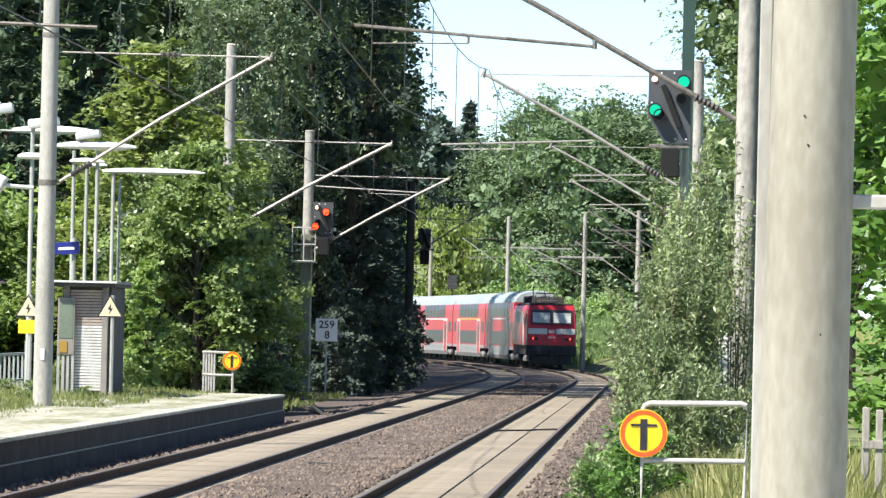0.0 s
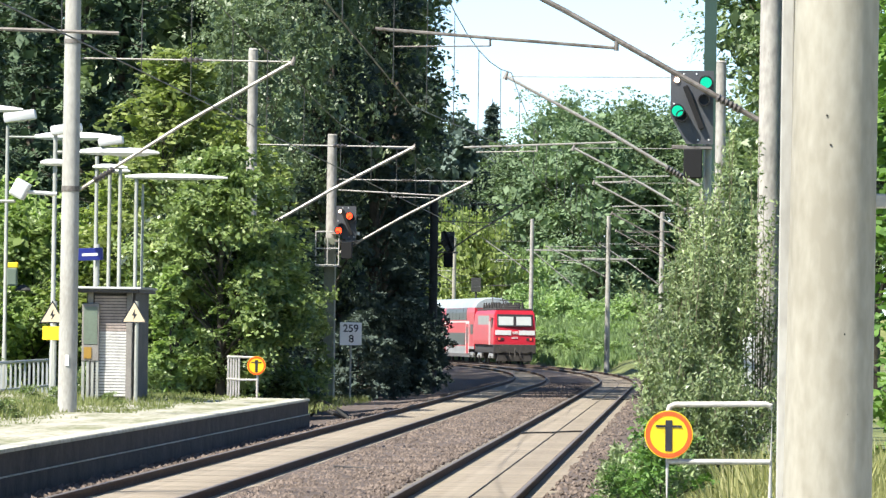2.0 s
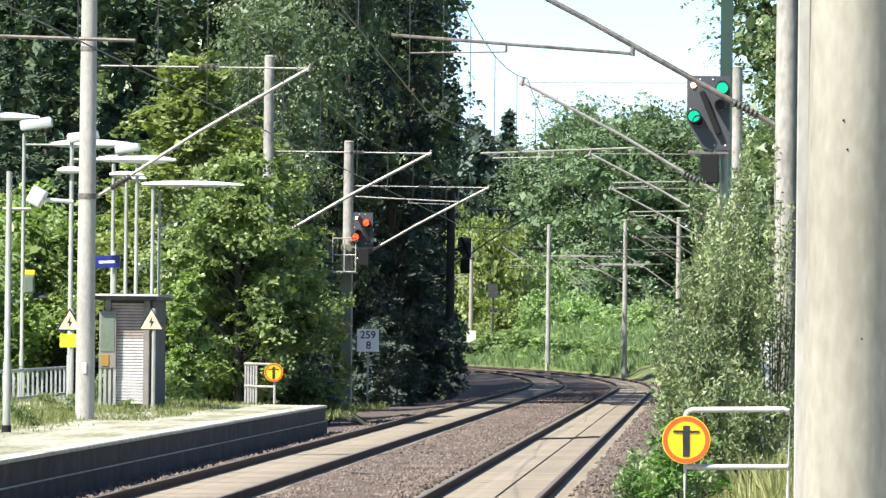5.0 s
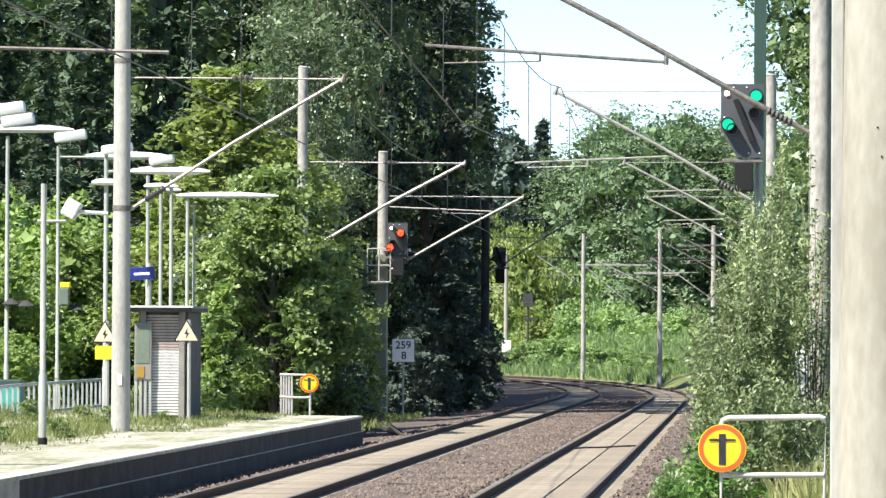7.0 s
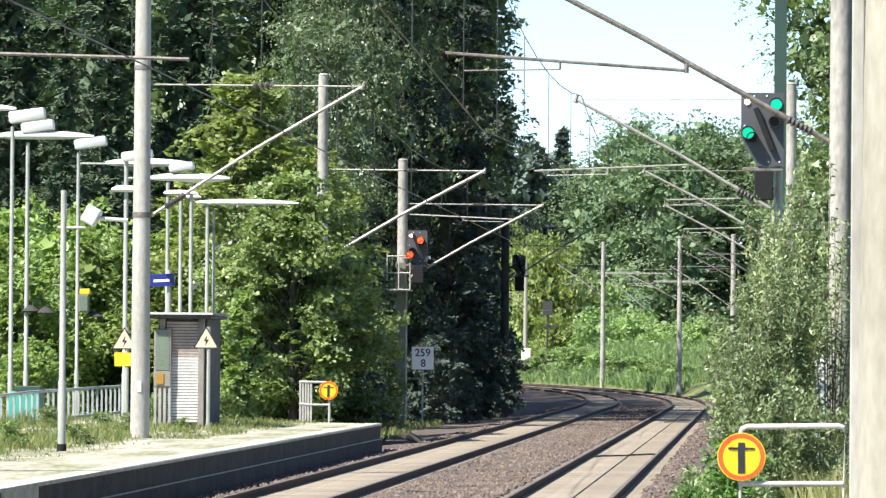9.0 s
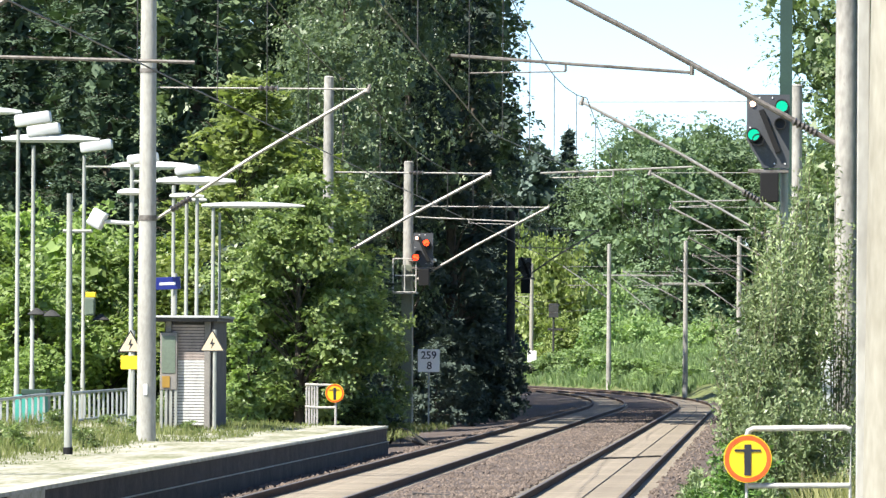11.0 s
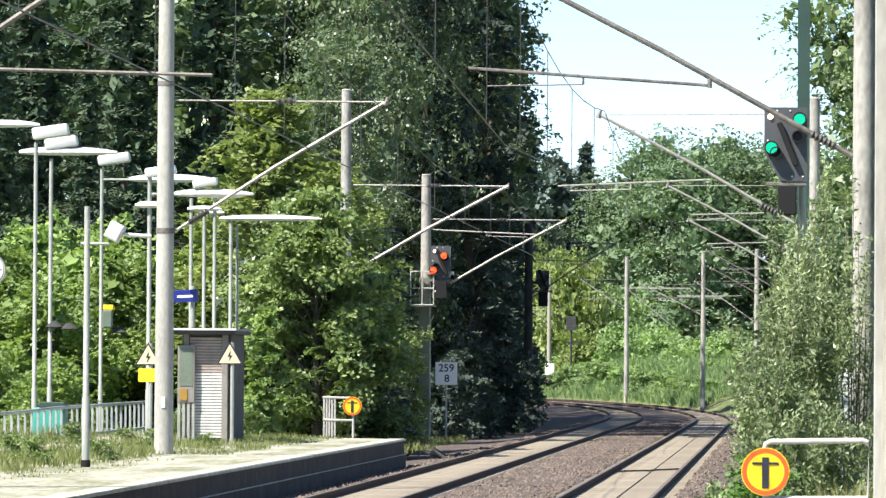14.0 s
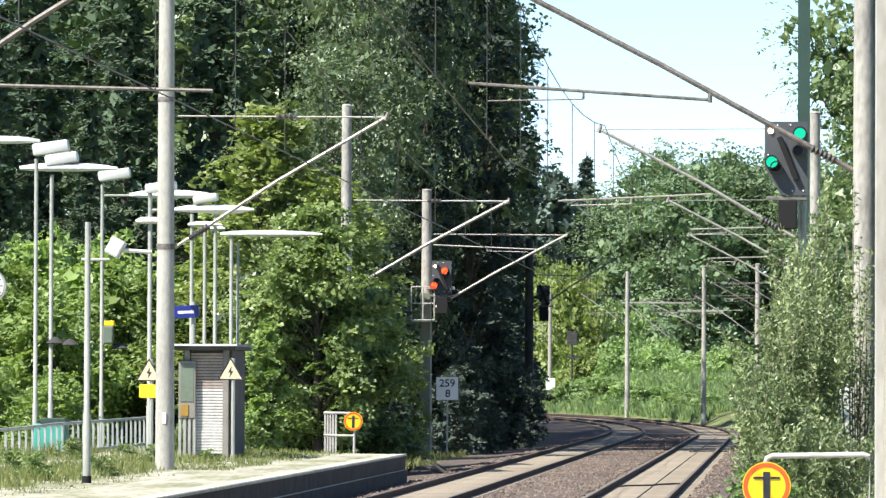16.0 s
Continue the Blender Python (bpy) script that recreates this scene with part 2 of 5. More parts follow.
# ---- mesh helpers ----
class Shape:
    """Collects vertices and faces of one mesh."""

    def __init__(self):
        self.v, self.f = [], []

    def add(self, verts, faces):
        k = len(self.v)
        self.v += [tuple(p) for p in verts]
        self.f += [tuple(i + k for i in f) for f in faces]
        return self

    def box(self, x0, x1, y0, y1, z0, z1, bevel=0.0, m=None):
        bm = bmesh.new()
        bmesh.ops.create_cube(bm, size=1)
        for p in bm.verts:
            p.co = ((x0 + x1) / 2 + p.co.x * (x1 - x0), (y0 + y1) / 2 + p.co.y * (y1 - y0), (z0 + z1) / 2 + p.co.z * (z1 - z0))
        if bevel:
            bmesh.ops.bevel(bm, geom=bm.edges[:], offset=bevel, segments=2, affect="EDGES", profile=0.5)
        bm.verts.index_update()
        vs = [(m @ p.co) if m else p.co.copy() for p in bm.verts]
        fs = [[p.index for p in f.verts] for f in bm.faces]
        bm.free()
        return self.add(vs, fs)

    def tube(self, points, radii, n=10, caps=True):
        """A round tube along points; radii one number or one a point."""
        pts = [Vector(p) for p in points]
        rs = list(radii) if hasattr(radii, "__len__") else [radii] * len(pts)
        ring, faces, verts = len(pts), [], []
        ref = Vector((0, 0, 1)) if abs((pts[-1] - pts[0]).normalized().z) < 0.9 else Vector((1, 0, 0))
        for i, p in enumerate(pts):
            d = (pts[min(i + 1, ring - 1)] - pts[max(i - 1, 0)]).normalized()
            a = d.cross(ref).normalized()
            b = d.cross(a)
            verts += [p + (a * math.cos(2 * math.pi * k / n) + b * math.sin(2 * math.pi * k / n)) * rs[i] for k in range(n)]
        for i in range(ring - 1):
            faces += [(i * n + k, i * n + (k + 1) % n, (i + 1) * n + (k + 1) % n, (i + 1) * n + k) for k in range(n)]
        if caps:
            faces += [tuple(range(n))[::-1], tuple((ring - 1) * n + k for k in range(n))]
        return self.add(verts, faces)

    def extrude(self, profile, axis_points):
        """A profile in x and z, swept along y places (y, scale_x, scale_z)."""
        n, verts, faces = len(profile), [], []
        for y, sx, sz in axis_points:
            verts += [(x * sx, y, z * sz) for x, z in profile]
        for i in range(len(axis_points) - 1):
            faces += [(i * n + k, i * n + (k + 1) % n, (i + 1) * n + (k + 1) % n, (i + 1) * n + k) for k in range(n)]
        faces += [tuple(range(n))[::-1], tuple((len(axis_points) - 1) * n + k for k in range(n))]
        return self.add(verts, faces)

    def disc(self, c, r, depth, n=28, r2=None):
        """An upright disc (or ring, with r2) that faces -y."""
        x, y, z = c
        ang = [2 * math.pi * k / n for k in range(n)]
        o = [(x + r * math.cos(a), y, z + r * math.sin(a)) for a in ang] + [(x + r * math.cos(a), y + depth, z + r * math.sin(a)) for a in ang]
        if r2 is None:
            return self.add(o, [tuple(range(n)), tuple(range(n, 2 * n))[::-1]] + [(k, n + k, n + (k + 1) % n, (k + 1) % n) for k in range(n)])
        o += [(x + r2 * math.cos(a), y, z + r2 * math.sin(a)) for a in ang] + [(x + r2 * math.cos(a), y + depth, z + r2 * math.sin(a)) for a in ang]
        fs = []
        for k in range(n):
            j = (k + 1) % n
            fs += [(k, j, 2 * n + j, 2 * n + k), (n + k, 3 * n + k, 3 * n + j, n + j), (k, n + k, n + j, j), (2 * n + k, 2 * n + j, 3 * n + j, 3 * n + k)]
        return self.add(o, fs)

    def mesh(self, name, mat, smooth=False):
        me = bpy.data.meshes.new(name)
        me.from_pydata(self.v, [], self.f)
        me.materials.append(mat)
        bm = bmesh.new()
        bm.from_mesh(me)
        bmesh.ops.recalc_face_normals(bm, faces=bm.faces[:])
        bm.to_mesh(me)
        bm.free()
        if smooth:
            me.shade_smooth()
            me.set_sharp_from_angle(angle=radians(40))
        return me


def part(name, shape, mat, parent, label="", smooth=False):
    ob = new(name, shape.mesh(name, MAT[mat] if isinstance(mat, str) else mat, smooth))
    ob.parent = parent
    if label:
        tagged(ob, label)
    return ob


def thing(name, m, label, category, group="", kind=""):
    ob = new(name)
    ob.empty_display_size = 0.2
    ob.matrix_basis = m
    return tagged(ob, label, category, group, kind)


def solid(name, shape, mat, label, category="", group="", kind="", smooth=False):
    ob = new(name, shape.mesh(name, MAT[mat], smooth))
    return tagged(ob, label, category, group, kind)


def quads(name, centre, axis_a, axis_b, mat, diamond=True):
    """One mesh of many small four-cornered leaves, from arrays of centres and half axes."""
    n = len(centre)
    if diamond:
        co = np.stack([centre - axis_a, centre - axis_b * 1.0 - axis_a * 0.1, centre + axis_a, centre + axis_b - axis_a * 0.1], 1)
    else:
        co = np.stack([centre - axis_a - axis_b, centre + axis_a - axis_b, centre + axis_a + axis_b, centre - axis_a + axis_b], 1)
    me = bpy.data.meshes.new(name)
    me.vertices.add(4 * n), me.loops.add(4 * n), me.polygons.add(n)
    me.vertices.foreach_set("co", co.astype(np.float32).ravel())
    me.loops.foreach_set("vertex_index", np.arange(4 * n, dtype=np.int32))
    me.polygons.foreach_set("loop_start", np.arange(0, 4 * n, 4, dtype=np.int32))
    me.polygons.foreach_set("loop_total", np.full(n, 4, dtype=np.int32))
    me.materials.append(mat)
    me.update(calc_edges=True)
    return me


def unit(v):
    return v / np.maximum(np.linalg.norm(v, axis=1, keepdims=True), 1e-6)


def leaf_axes(rng, normal, length, width):
    """Half axes of leaves whose faces look roughly along normal."""
    n = len(normal)
    tang = unit(np.cross(normal, rng.normal(size=(n, 3))))
    side = np.cross(normal, tang)
    s = rng.uniform(0.6, 1.25, (n, 1))
    return tang * s * length / 2, side * s * width / 2


# ---- the line of the tracks: straight, then a left bend ----
BEND, RADIUS, X0, SLOPE = 235.0, 1300.0, -2.85, -0.0045


def along(s, off=0.0):
    """Place (x, y) and heading (radians, left positive) at s metres along the right track, off metres to its right."""
    head = math.atan(-SLOPE)
    if s <= BEND:
        x, y = X0 + SLOPE * s, s
    else:
        a = (s - BEND) / RADIUS
        x = X0 + SLOPE * BEND - RADIUS * (1 - math.cos(a)) + SLOPE * RADIUS * math.sin(a)
        y = BEND + RADIUS * math.sin(a)
        head += a
    return x + off * math.cos(head), y + off * math.sin(head), head


GAP = 4.0  # from track to track


def curve_x(y):
    """Centre of the right track at y, for use with the ground."""
    d = max(0.0, y - BEND)
    return X0 + SLOPE * y - (RADIUS - math.sqrt(max(1.0, RADIUS * RADIUS - min(d, RADIUS - 1) ** 2)))


# ---- ground ----
PLAT, PLAT_EDGE, PLAT_END = 0.5, 1.62, 128.0  # left platform: height, edge beside the left track's centre, far end


def ground_z(x, y):
    d = x - curve_x(y)  # from the right track's centre
    if -6.6 < d < 2.4:
        return -0.24 - 0.10 * (abs(d + 2.0) > 3.6)
    if d >= 2.4:
        k = min(1.0, (d - 2.4) / 1.2)
        rise = 0.45 * k + min(1.0, max(0.0, d - 7) * 0.05)
        if y > 330:
            rise += min(2.5, max(0.0, d - 3.0) * 0.25)
        return -0.30 + rise + 0.10 * noise.noise((x * 0.3, y * 0.1, 0))
    k = min(1.0, max(0.0, ((-6.6 if y < 132 else -9.0) - d) / 2.0))
    lift = 0.72 if y < 150 else (0.72 - 0.5 * min(1, (y - 150) / 15))
    return -0.30 + lift * k + min(1.0, max(0.0, -d - 14) * 0.03) + 0.08 * noise.noise((x * 0.3, y * 0.1, 3))


def build_ground():
    xs = sorted(set([-1600, -700, -300, -150, -90, -60, -45] + [-36 + 0.8 * i for i in range(58)] + [13, 18, 28, 45, 80, 200, 700, 1600]))
    ys = [-300, -100, -30] + [4 * i for i in range(0, 130)] + [540, 580, 640, 740, 900, 1300, 2200]
    sh, nx = Shape(), len(xs)
    vs = [(x + (curve_x(y) - curve_x(0) if -60 < x < 40 else 0) * (1 if y < 560 else 0), y, 0) for y in ys for x in xs]
    vs = [(x, y, ground_z(x, y)) for x, y, _ in vs]
    fs = [(j * nx + i, j * nx + i + 1, (j + 1) * nx + i + 1, (j + 1) * nx + i) for j in range(len(ys) - 1) for i in range(nx - 1)]
    sh.add(vs, fs)
    return solid("ground", sh, "ground", "grassy ground beside the railway with dry patches", "ground", kind="structure", smooth=True)


build_ground()


def sweep(off_profile, s0, s1, step=4.0, centre=0.0):
    """A closed profile (offset, z) swept along the track."""
    sh, n, rows = Shape(), len(off_profile), 0
    s, stops = s0, []
    while s < s1:
        stops.append(s)
        s += step if s < BEND + 200 else step * 2
    stops.append(s1)
    for s in stops:
        for o, z in off_profile:
            x, y, _ = along(s, o + centre)
            sh.v.append((x, y, z))
    m = len(stops)
    for i in range(m - 1):
        sh.f += [(i * n + k, i * n + (k + 1) % n, (i + 1) * n + (k + 1) % n, (i + 1) * n + k) for k in range(n)]
    sh.f += [tuple(range(n))[::-1], tuple((m - 1) * n + k for k in range(n))]
    return sh


# ballast bed: one raised sheet under both tracks
bed = sweep([(-9.6, -0.6), (-8.9, -0.24), (-6.5, -0.21), (-5.5, -0.125), (-5.08, -0.118), (-5.0, -0.18), (-3.14, -0.18), (-3.06, -0.114), (-2.4, -0.106), (-1.6, -0.11), (-1.08, -0.118), (-1.0, -0.18), (1.0, -0.18), (1.08, -0.118), (1.5, -0.125), (2.1, -0.21), (3.0, -0.6)], 20, 980, 2.0)
for i, p in enumerate(bed.v):
    bed.v[i] = (p[0], p[1], p[2] + 0.025 * noise.noise((p[0] * 0.9, p[1] * 0.4, 1)))
solid("ballast_bed", bed, "ballast", "brown-grey crushed stone ballast under two tracks", "ballast", kind="structure")


def build_track(centre, label):
    """Two rails on concrete sleepers, a thin dark strip between the near rails."""
    t = thing("track", Matrix(), label, "railway track", "tracks", kind="structure")
    side = [(-0.075, -0.172), (0.075, -0.172), (0.075, -0.16), (0.018, -0.13), (0.012, -0.05), (0.036, -0.04), (0.036, -0.006), (-0.036, -0.006), (-0.036, -0.04), (-0.012, -0.05), (-0.018, -0.13), (-0.075, -0.16)]
    for o in (-0.7525, 0.7525):
        r = part("rail", sweep(side, 22, 960, 4.0, centre + o), "rail_side", t, "rust-brown steel rail")
        part("running_surface", sweep([(-0.030, -0.006), (0.030, -0.006), (0.024, 0.0), (-0.024, 0.0)], 22, 960, 4.0, centre + o), "rail_top", r, "polished top of the rail")
    if centre == 0:
        # a narrow strip stands in for the crack line along the middle
        part("cable", sweep([(-0.008, -0.124), (0.008, -0.124), (0.007, -0.110), (-0.007, -0.110)], 22, 600, 3.0, centre + 0.06), "cable", t, "thin dark line between the rails")
    one = Shape()
    one.add([(-1.2, -0.298, -0.3), (1.2, -0.298, -0.3), (1.2, 0.298, -0.3), (-1.2, 0.298, -0.3), (-1.19, -0.296, -0.125), (1.19, -0.296, -0.125), (1.19, 0.296, -0.125), (-1.19, 0.296, -0.125)],
            [(0, 1, 5, 4), (1, 2, 6, 5), (2, 3, 7, 6), (3, 0, 4, 7), (4, 5, 6, 7)])
    me = one.mesh("sleeper", MAT["sleeper"])
    rest = Shape()
    for k in range(850):
        s = 40 + 0.6 * k
        x, y, h = along(s, centre)
        m = pose(x, y, random.uniform(-0.0015, 0.0015), 0, 0, math.degrees(h))
        if 62 < s < 62 + 0.6 * 290:
            ob = new("sleeper", me)
            ob.parent, ob.matrix_basis = t, m
        else:
            rest.add([m @ Vector(p) for p in one.v], one.f)
    tagged(part("far_sleepers", rest, "sleeper", t), kind="stuff")
    return t


build_track(0.0, "railway track with rusty rails on pale concrete sleepers")
build_track(-GAP, "second railway track with rusty rails on concrete sleepers")


def build_stones():
    """Loose ballast stones between and beside the tracks."""
    rng = np.random.default_rng(4)
    base = np.array([(1, 0, -0.3), (-0.5, 0.9, -0.3), (-0.6, -0.8, -0.3), (0.2, 0.1, 0.8), (0.6, 0.7, 0.3), (0.5, -0.7, 0.35)])
    tri = [(0, 4, 3), (4, 1, 3), (1, 2, 3), (2, 5, 3), (5, 0, 3), (0, 1, 4), (2, 0, 5)]
    vs, fs = [], []
    for i in range(15000):
        s = 62 + 190 * rng.random() ** 1.7
        band = rng.random()
        off = rng.uniform(-2.95, -1.04) if band < 0.62 else (rng.uniform(1.04, 2.2) if band < 0.82 else rng.uniform(-5.55, -5.04))
        x, y, h = along(s, off)
        z = -0.112 - (0.05 if off > 1.6 else 0)
        r = rng.uniform(0.02, 0.058)
        a = rng.uniform(0, 6.28)
        c, sn = math.cos(a), math.sin(a)
        k = len(vs)
        for p in base * rng.uniform(0.7, 1.2, (6, 3)):
            vs.append((x + r * (c * p[0] - sn * p[1]), y + r * (sn * p[0] + c * p[1]), z + r * p[2]))
        fs += [(a0 + k, b0 + k, c0 + k) for a0, b0, c0 in tri]
    me = bpy.data.meshes.new("ballast_stones")
    me.from_pydata(vs, [], fs)
    me.materials.append(MAT["stone"])
    tagged(new("ballast_stones", me), "loose brown-grey ballast stones between the tracks", "ballast", kind="stuff")


build_stones()
# a broken board lying on the ballast between the tracks
lid = Shape().box(-0.32, 0.32, -0.10, 0.10, -0.012, 0.03, 0.008)
ob = solid("board", lid, "shelter_dark", "short dark weathered board lying on the ballast", "board")
ob.matrix_basis = pose(-5.55, 88.5, -0.11, 0, 3, 8)


# black cables in loops on the verge past the platform end, and cables laid across the right track
cl = thing("cable_loop", pose(-9.75, 141.0, -0.16), "thick black cables in loose loops on the ballast", "cable")
for k, (w, h) in enumerate(((1.0, 0.34), (0.75, 0.22), (0.55, 0.42))):
    part("cable", Shape().tube([(-w + 2 * w * i / 10, 1.6 * k + 2.4 * math.sin(i * 0.45 + k), 0.02 + h * math.sin(math.pi * i / 10)) for i in range(11)], 0.04, 7), "cable", cl, "", True)
part("end_box", Shape().box(-1.0, -0.72, -0.6, -0.3, -0.05, 0.10, 0.02), "lampshell", cl, "small pale end box")
for s0, s1, o0, o1 in ((122.0, 126.0, -0.65, 0.68), (189.0, 191.0, -0.2, 1.9)):
    cc = thing("cable", Matrix(), "thin black cable laid across the sleepers", "cable", "laid cables")
    run = [along(s0 + (s1 - s0) * i / 8, o0 + (o1 - o0) * i / 8) for i in range(9)]
    part("sheath", Shape().tube([(x, y + 0.3 * math.sin(i * 1.3), -0.104 + 0.004 * (i % 2)) for i, (x, y, _) in enumerate(run)], 0.02, 6), "cable", cc, "", True)


# ---- left platform ----
def build_platform():
    c = -GAP - PLAT_EDGE
    p = thing("platform", Matrix(), "low railway platform with pale gritty top and dark concrete wall", "platform", kind="structure")
    part("platform_top", sweep([(c - 9.0, PLAT - 0.3), (c - 0.35, PLAT - 0.3), (c - 0.35, PLAT), (c - 3.2, PLAT + 0.03), (c - 5.4, PLAT + 0.06), (c - 9.0, PLAT + 0.02)], 20, PLAT_END, 4.0), "platform_top", p, "pale gritty surface with grass")
    # edge slabs, each about two metres long
    for k in range(27):
        s0 = PLAT_END - 2.0 * (k + 1)
        part("edge_slab", sweep([(c - 0.345, PLAT - 0.045), (c, PLAT - 0.045), (c, PLAT - 0.015), (c - 0.015, PLAT + 0.006), (c - 0.345, PLAT + 0.006)], s0 + 0.006, s0 + 1.994, 2.0), "platform_edge", p)
    part("edge_run", sweep([(c - 0.345, PLAT - 0.045), (c, PLAT - 0.045), (c, PLAT + 0.004), (c - 0.345, PLAT + 0.004)], 20, PLAT_END - 54.0, 4.0), "platform_edge", p)
    part("upper_wall", sweep([(c - 0.34, 0.16), (c - 0.03, 0.16), (c - 0.03, PLAT - 0.045), (c - 0.34, PLAT - 0.045)], 20, PLAT_END - 0.02, 4.0), "platform_side", p, "upper wall with shade put into its dark colour")
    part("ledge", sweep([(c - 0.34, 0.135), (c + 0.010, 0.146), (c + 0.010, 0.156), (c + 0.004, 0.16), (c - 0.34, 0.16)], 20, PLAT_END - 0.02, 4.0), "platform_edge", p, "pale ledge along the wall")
    part("lower_wall", sweep([(c - 0.34, -0.6), (c + 0.004, -0.6), (c + 0.004, 0.135), (c - 0.34, 0.135)], 20, PLAT_END - 0.02, 4.0), "platform_side", p, "dark lower wall")
    part("pale_section", sweep([(c - 0.04, 0.17), (c - 0.022, 0.17), (c - 0.022, PLAT - 0.05), (c - 0.04, PLAT - 0.05)], 63.4, 66.7, 3.3), "platform_edge", p, "pale newer section of wall")
    end = Shape()
    x0, y0, h = along(PLAT_END, c)
    end.box(-9.0, -0.05, 0.0, 0.25, -0.6, PLAT - 0.01, 0.01, pose(x0, y0, 0, 0, 0, math.degrees(h)))
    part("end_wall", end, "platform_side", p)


build_platform()
# right platform under the eye
solid("platform_near", Shape().box(-1.45, 8, -12, 49.2, -0.6, 0.36, 0.02), "platform_edge", "low platform with pale concrete surface", "platform", kind="structure")


# ---- grass ----
def grass(name, areas, mat, label, seed, length=0.35, width=0.012):
    """Blades in patches; areas: x0, x1, y0, y1, z, count, height factor."""
    rng = np.random.default_rng(seed)
    cs, aa, bb = [], [], []
    for x0, x1, y0, y1, z, n, k in areas:
        tuft = rng.uniform((x0, y0), (x1, y1), (max(1, n // 14), 2))
        pick = tuft[rng.integers(0, len(tuft), n)] + rng.normal(0, 0.10, (n, 2))
        if y0 > 330:
            d = pick[:, 0] - np.array([curve_x(b) for b in pick[:, 1]])
            pick = pick[(d > 2.8) & (d < 40)]
            n = len(pick)
        hgt = length * k * rng.uniform(0.35, 1.2, n)
        zz = np.full(n, z) if z is not None else np.array([ground_z(a, b) for a, b in pick])
        lean = rng.normal(0, 0.32, (n, 2))
        up = np.stack([lean[:, 0] * hgt, lean[:, 1] * hgt, hgt], 1) / 2
        ang = rng.uniform(0, np.pi, n)
        side = np.stack([np.cos(ang), np.sin(ang), np.zeros(n)], 1) * (width * rng.uniform(0.6, 1.4, (n, 1)))
        cs.append(np.stack([pick[:, 0], pick[:, 1], zz], 1) + up), aa.append(up), bb.append(side)
    me = quads(name, np.concatenate(cs), np.concatenate(aa), np.concatenate(bb), MAT[mat])
    return tagged(new(name, me), label, "grass", kind="stuff")


grass("dry_grass", [(-1.3, 2.6, 50.0, 64, None, 9000, 1.25), (0.2, 4.0, 52, 70, None, 6000, 1.9), (-1.2, 0.4, 64, 100, None, 2500, 1.0)], "blade", "long dry yellow-green grass beside the platform end", 1)
grass("platform_grass", [(-18, -11.6, 72, 112, PLAT, 9000, 0.62), (-15.5, -11.3, 80, 100, PLAT, 5000, 0.5), (-13.5, -10.4, 100, 127, PLAT, 4000, 0.28),
                         (-16, -11.0, 108, 128, PLAT, 5000, 0.45), (-11.7, -10.7, 76, 127, PLAT, 2000, 0.16), (-17.6, -15.6, 100, 126, PLAT, 3000, 0.95), (-11.6, -9.2, 129, 158, 0.1, 2600, 0.6)], "blade_green", "weedy grass on and behind the platform", 2, width=0.009)
grass("bank_grass", [(-24, -5, 415, 440, None, 5000, 2.6), (-13, -3, 345, 415, None, 9000, 1.9), (-30, -4, 345, 500, None, 50000, 2.2)], "blade_bank", "tall green weeds on the bank outside the bend", 3, width=0.045)


# ---- overhead line masts ----
def cantilever(mast, x, end, z_low, z_top, z_reg=None, reg_to=None, tie=True, r=0.035, mat="tube", sign=1.0, arm=True):
    """Strut from the mast up to the wire's support, a top tie, a registration tube; in the mast's own space, x of the mast at 0."""
    e = end - x
    k = 0.17 * sign
    strut = part("strut", Shape().tube([(k, 0, z_low), (e * 0.5, 0, (z_low + z_top) / 2 + 0.01), (e + 0.03 * sign, 0, z_top + 0.02)], r, 8), mat, mast, "sloping support tube", True)
    d = Vector((e - k, 0, z_top - z_low)).normalized()
    ribs = [Vector((k, 0, z_low)) + d * (0.30 + 0.035 * j) for j in range(13)]
    ins = Shape().tube(ribs, [0.07 if j % 2 else 0.04 for j in range(13)], 8)
    part("insulator", ins, "insulator", strut, "ribbed brown insulator")
    if tie:
        tt = part("top_tie", Shape().tube([(k, 0, z_top + 0.02), (e, 0, z_top)], r * (0.5 if sign > 0 else 0.3), 7), mat, mast, "thin top tie tube", True)
        ins = None if sign < 0 else Shape().tube([(e * 0.50 + 0.05 * j * sign, 0, z_top + 0.01) for j in range(8)], [0.06 if j % 2 else 0.025 for j in range(8)], 8)
        if ins:
            part("insulator", ins, "insulator", tt)
    if z_reg is not None:
        a, b = reg_to
        za, zb = z_reg
        c, zc = a + (b - a) * 0.52 - x, za + (zb - za) * 0.52
        f = a + (b - a) * 0.92 - x
        reg = Shape().tube([(a - x, 0, za), (b - x, 0, zb)], r * 0.62, 7)
        if arm:
            reg.tube([(c, 0, zc), (c, 0, zc - 0.12)], 0.02, 6).tube([(c, 0, zc - 0.12), (f, 0, zc - 0.15)], 0.012, 6)
        part("registration_tube", reg, mat, mast, "level registration tube", True)
    part("clamp", Shape().tube([(e - 0.02, 0, z_top - 0.06), (e, 0, z_top), (e + 0.03, 0, z_top + 0.09)], [0.05, 0.04, 0.025], 8), "tube_old", mast, "wire clamp")


def concrete_mast(x, y, top, base=-0.4, r=0.17, r_top=0.13, mat="mast", label="round concrete overhead line mast"):
    m = thing("overhead_line_mast", pose(x, y, 0), label, "mast", "overhead line masts")
    zs = [base + (top - base) * k / 8 for k in range(9)]
    part("pole", Shape().tube([(0.0, 0, z) for z in zs], [r + (r_top - r) * k / 8 for k in range(9)], 24), mat, m, "", True)
    part("cap", Shape().tube([(0, 0, top), (0, 0, top + 0.04)], [r_top + 0.01, r_top - 0.03], 16), mat, m)
    return m


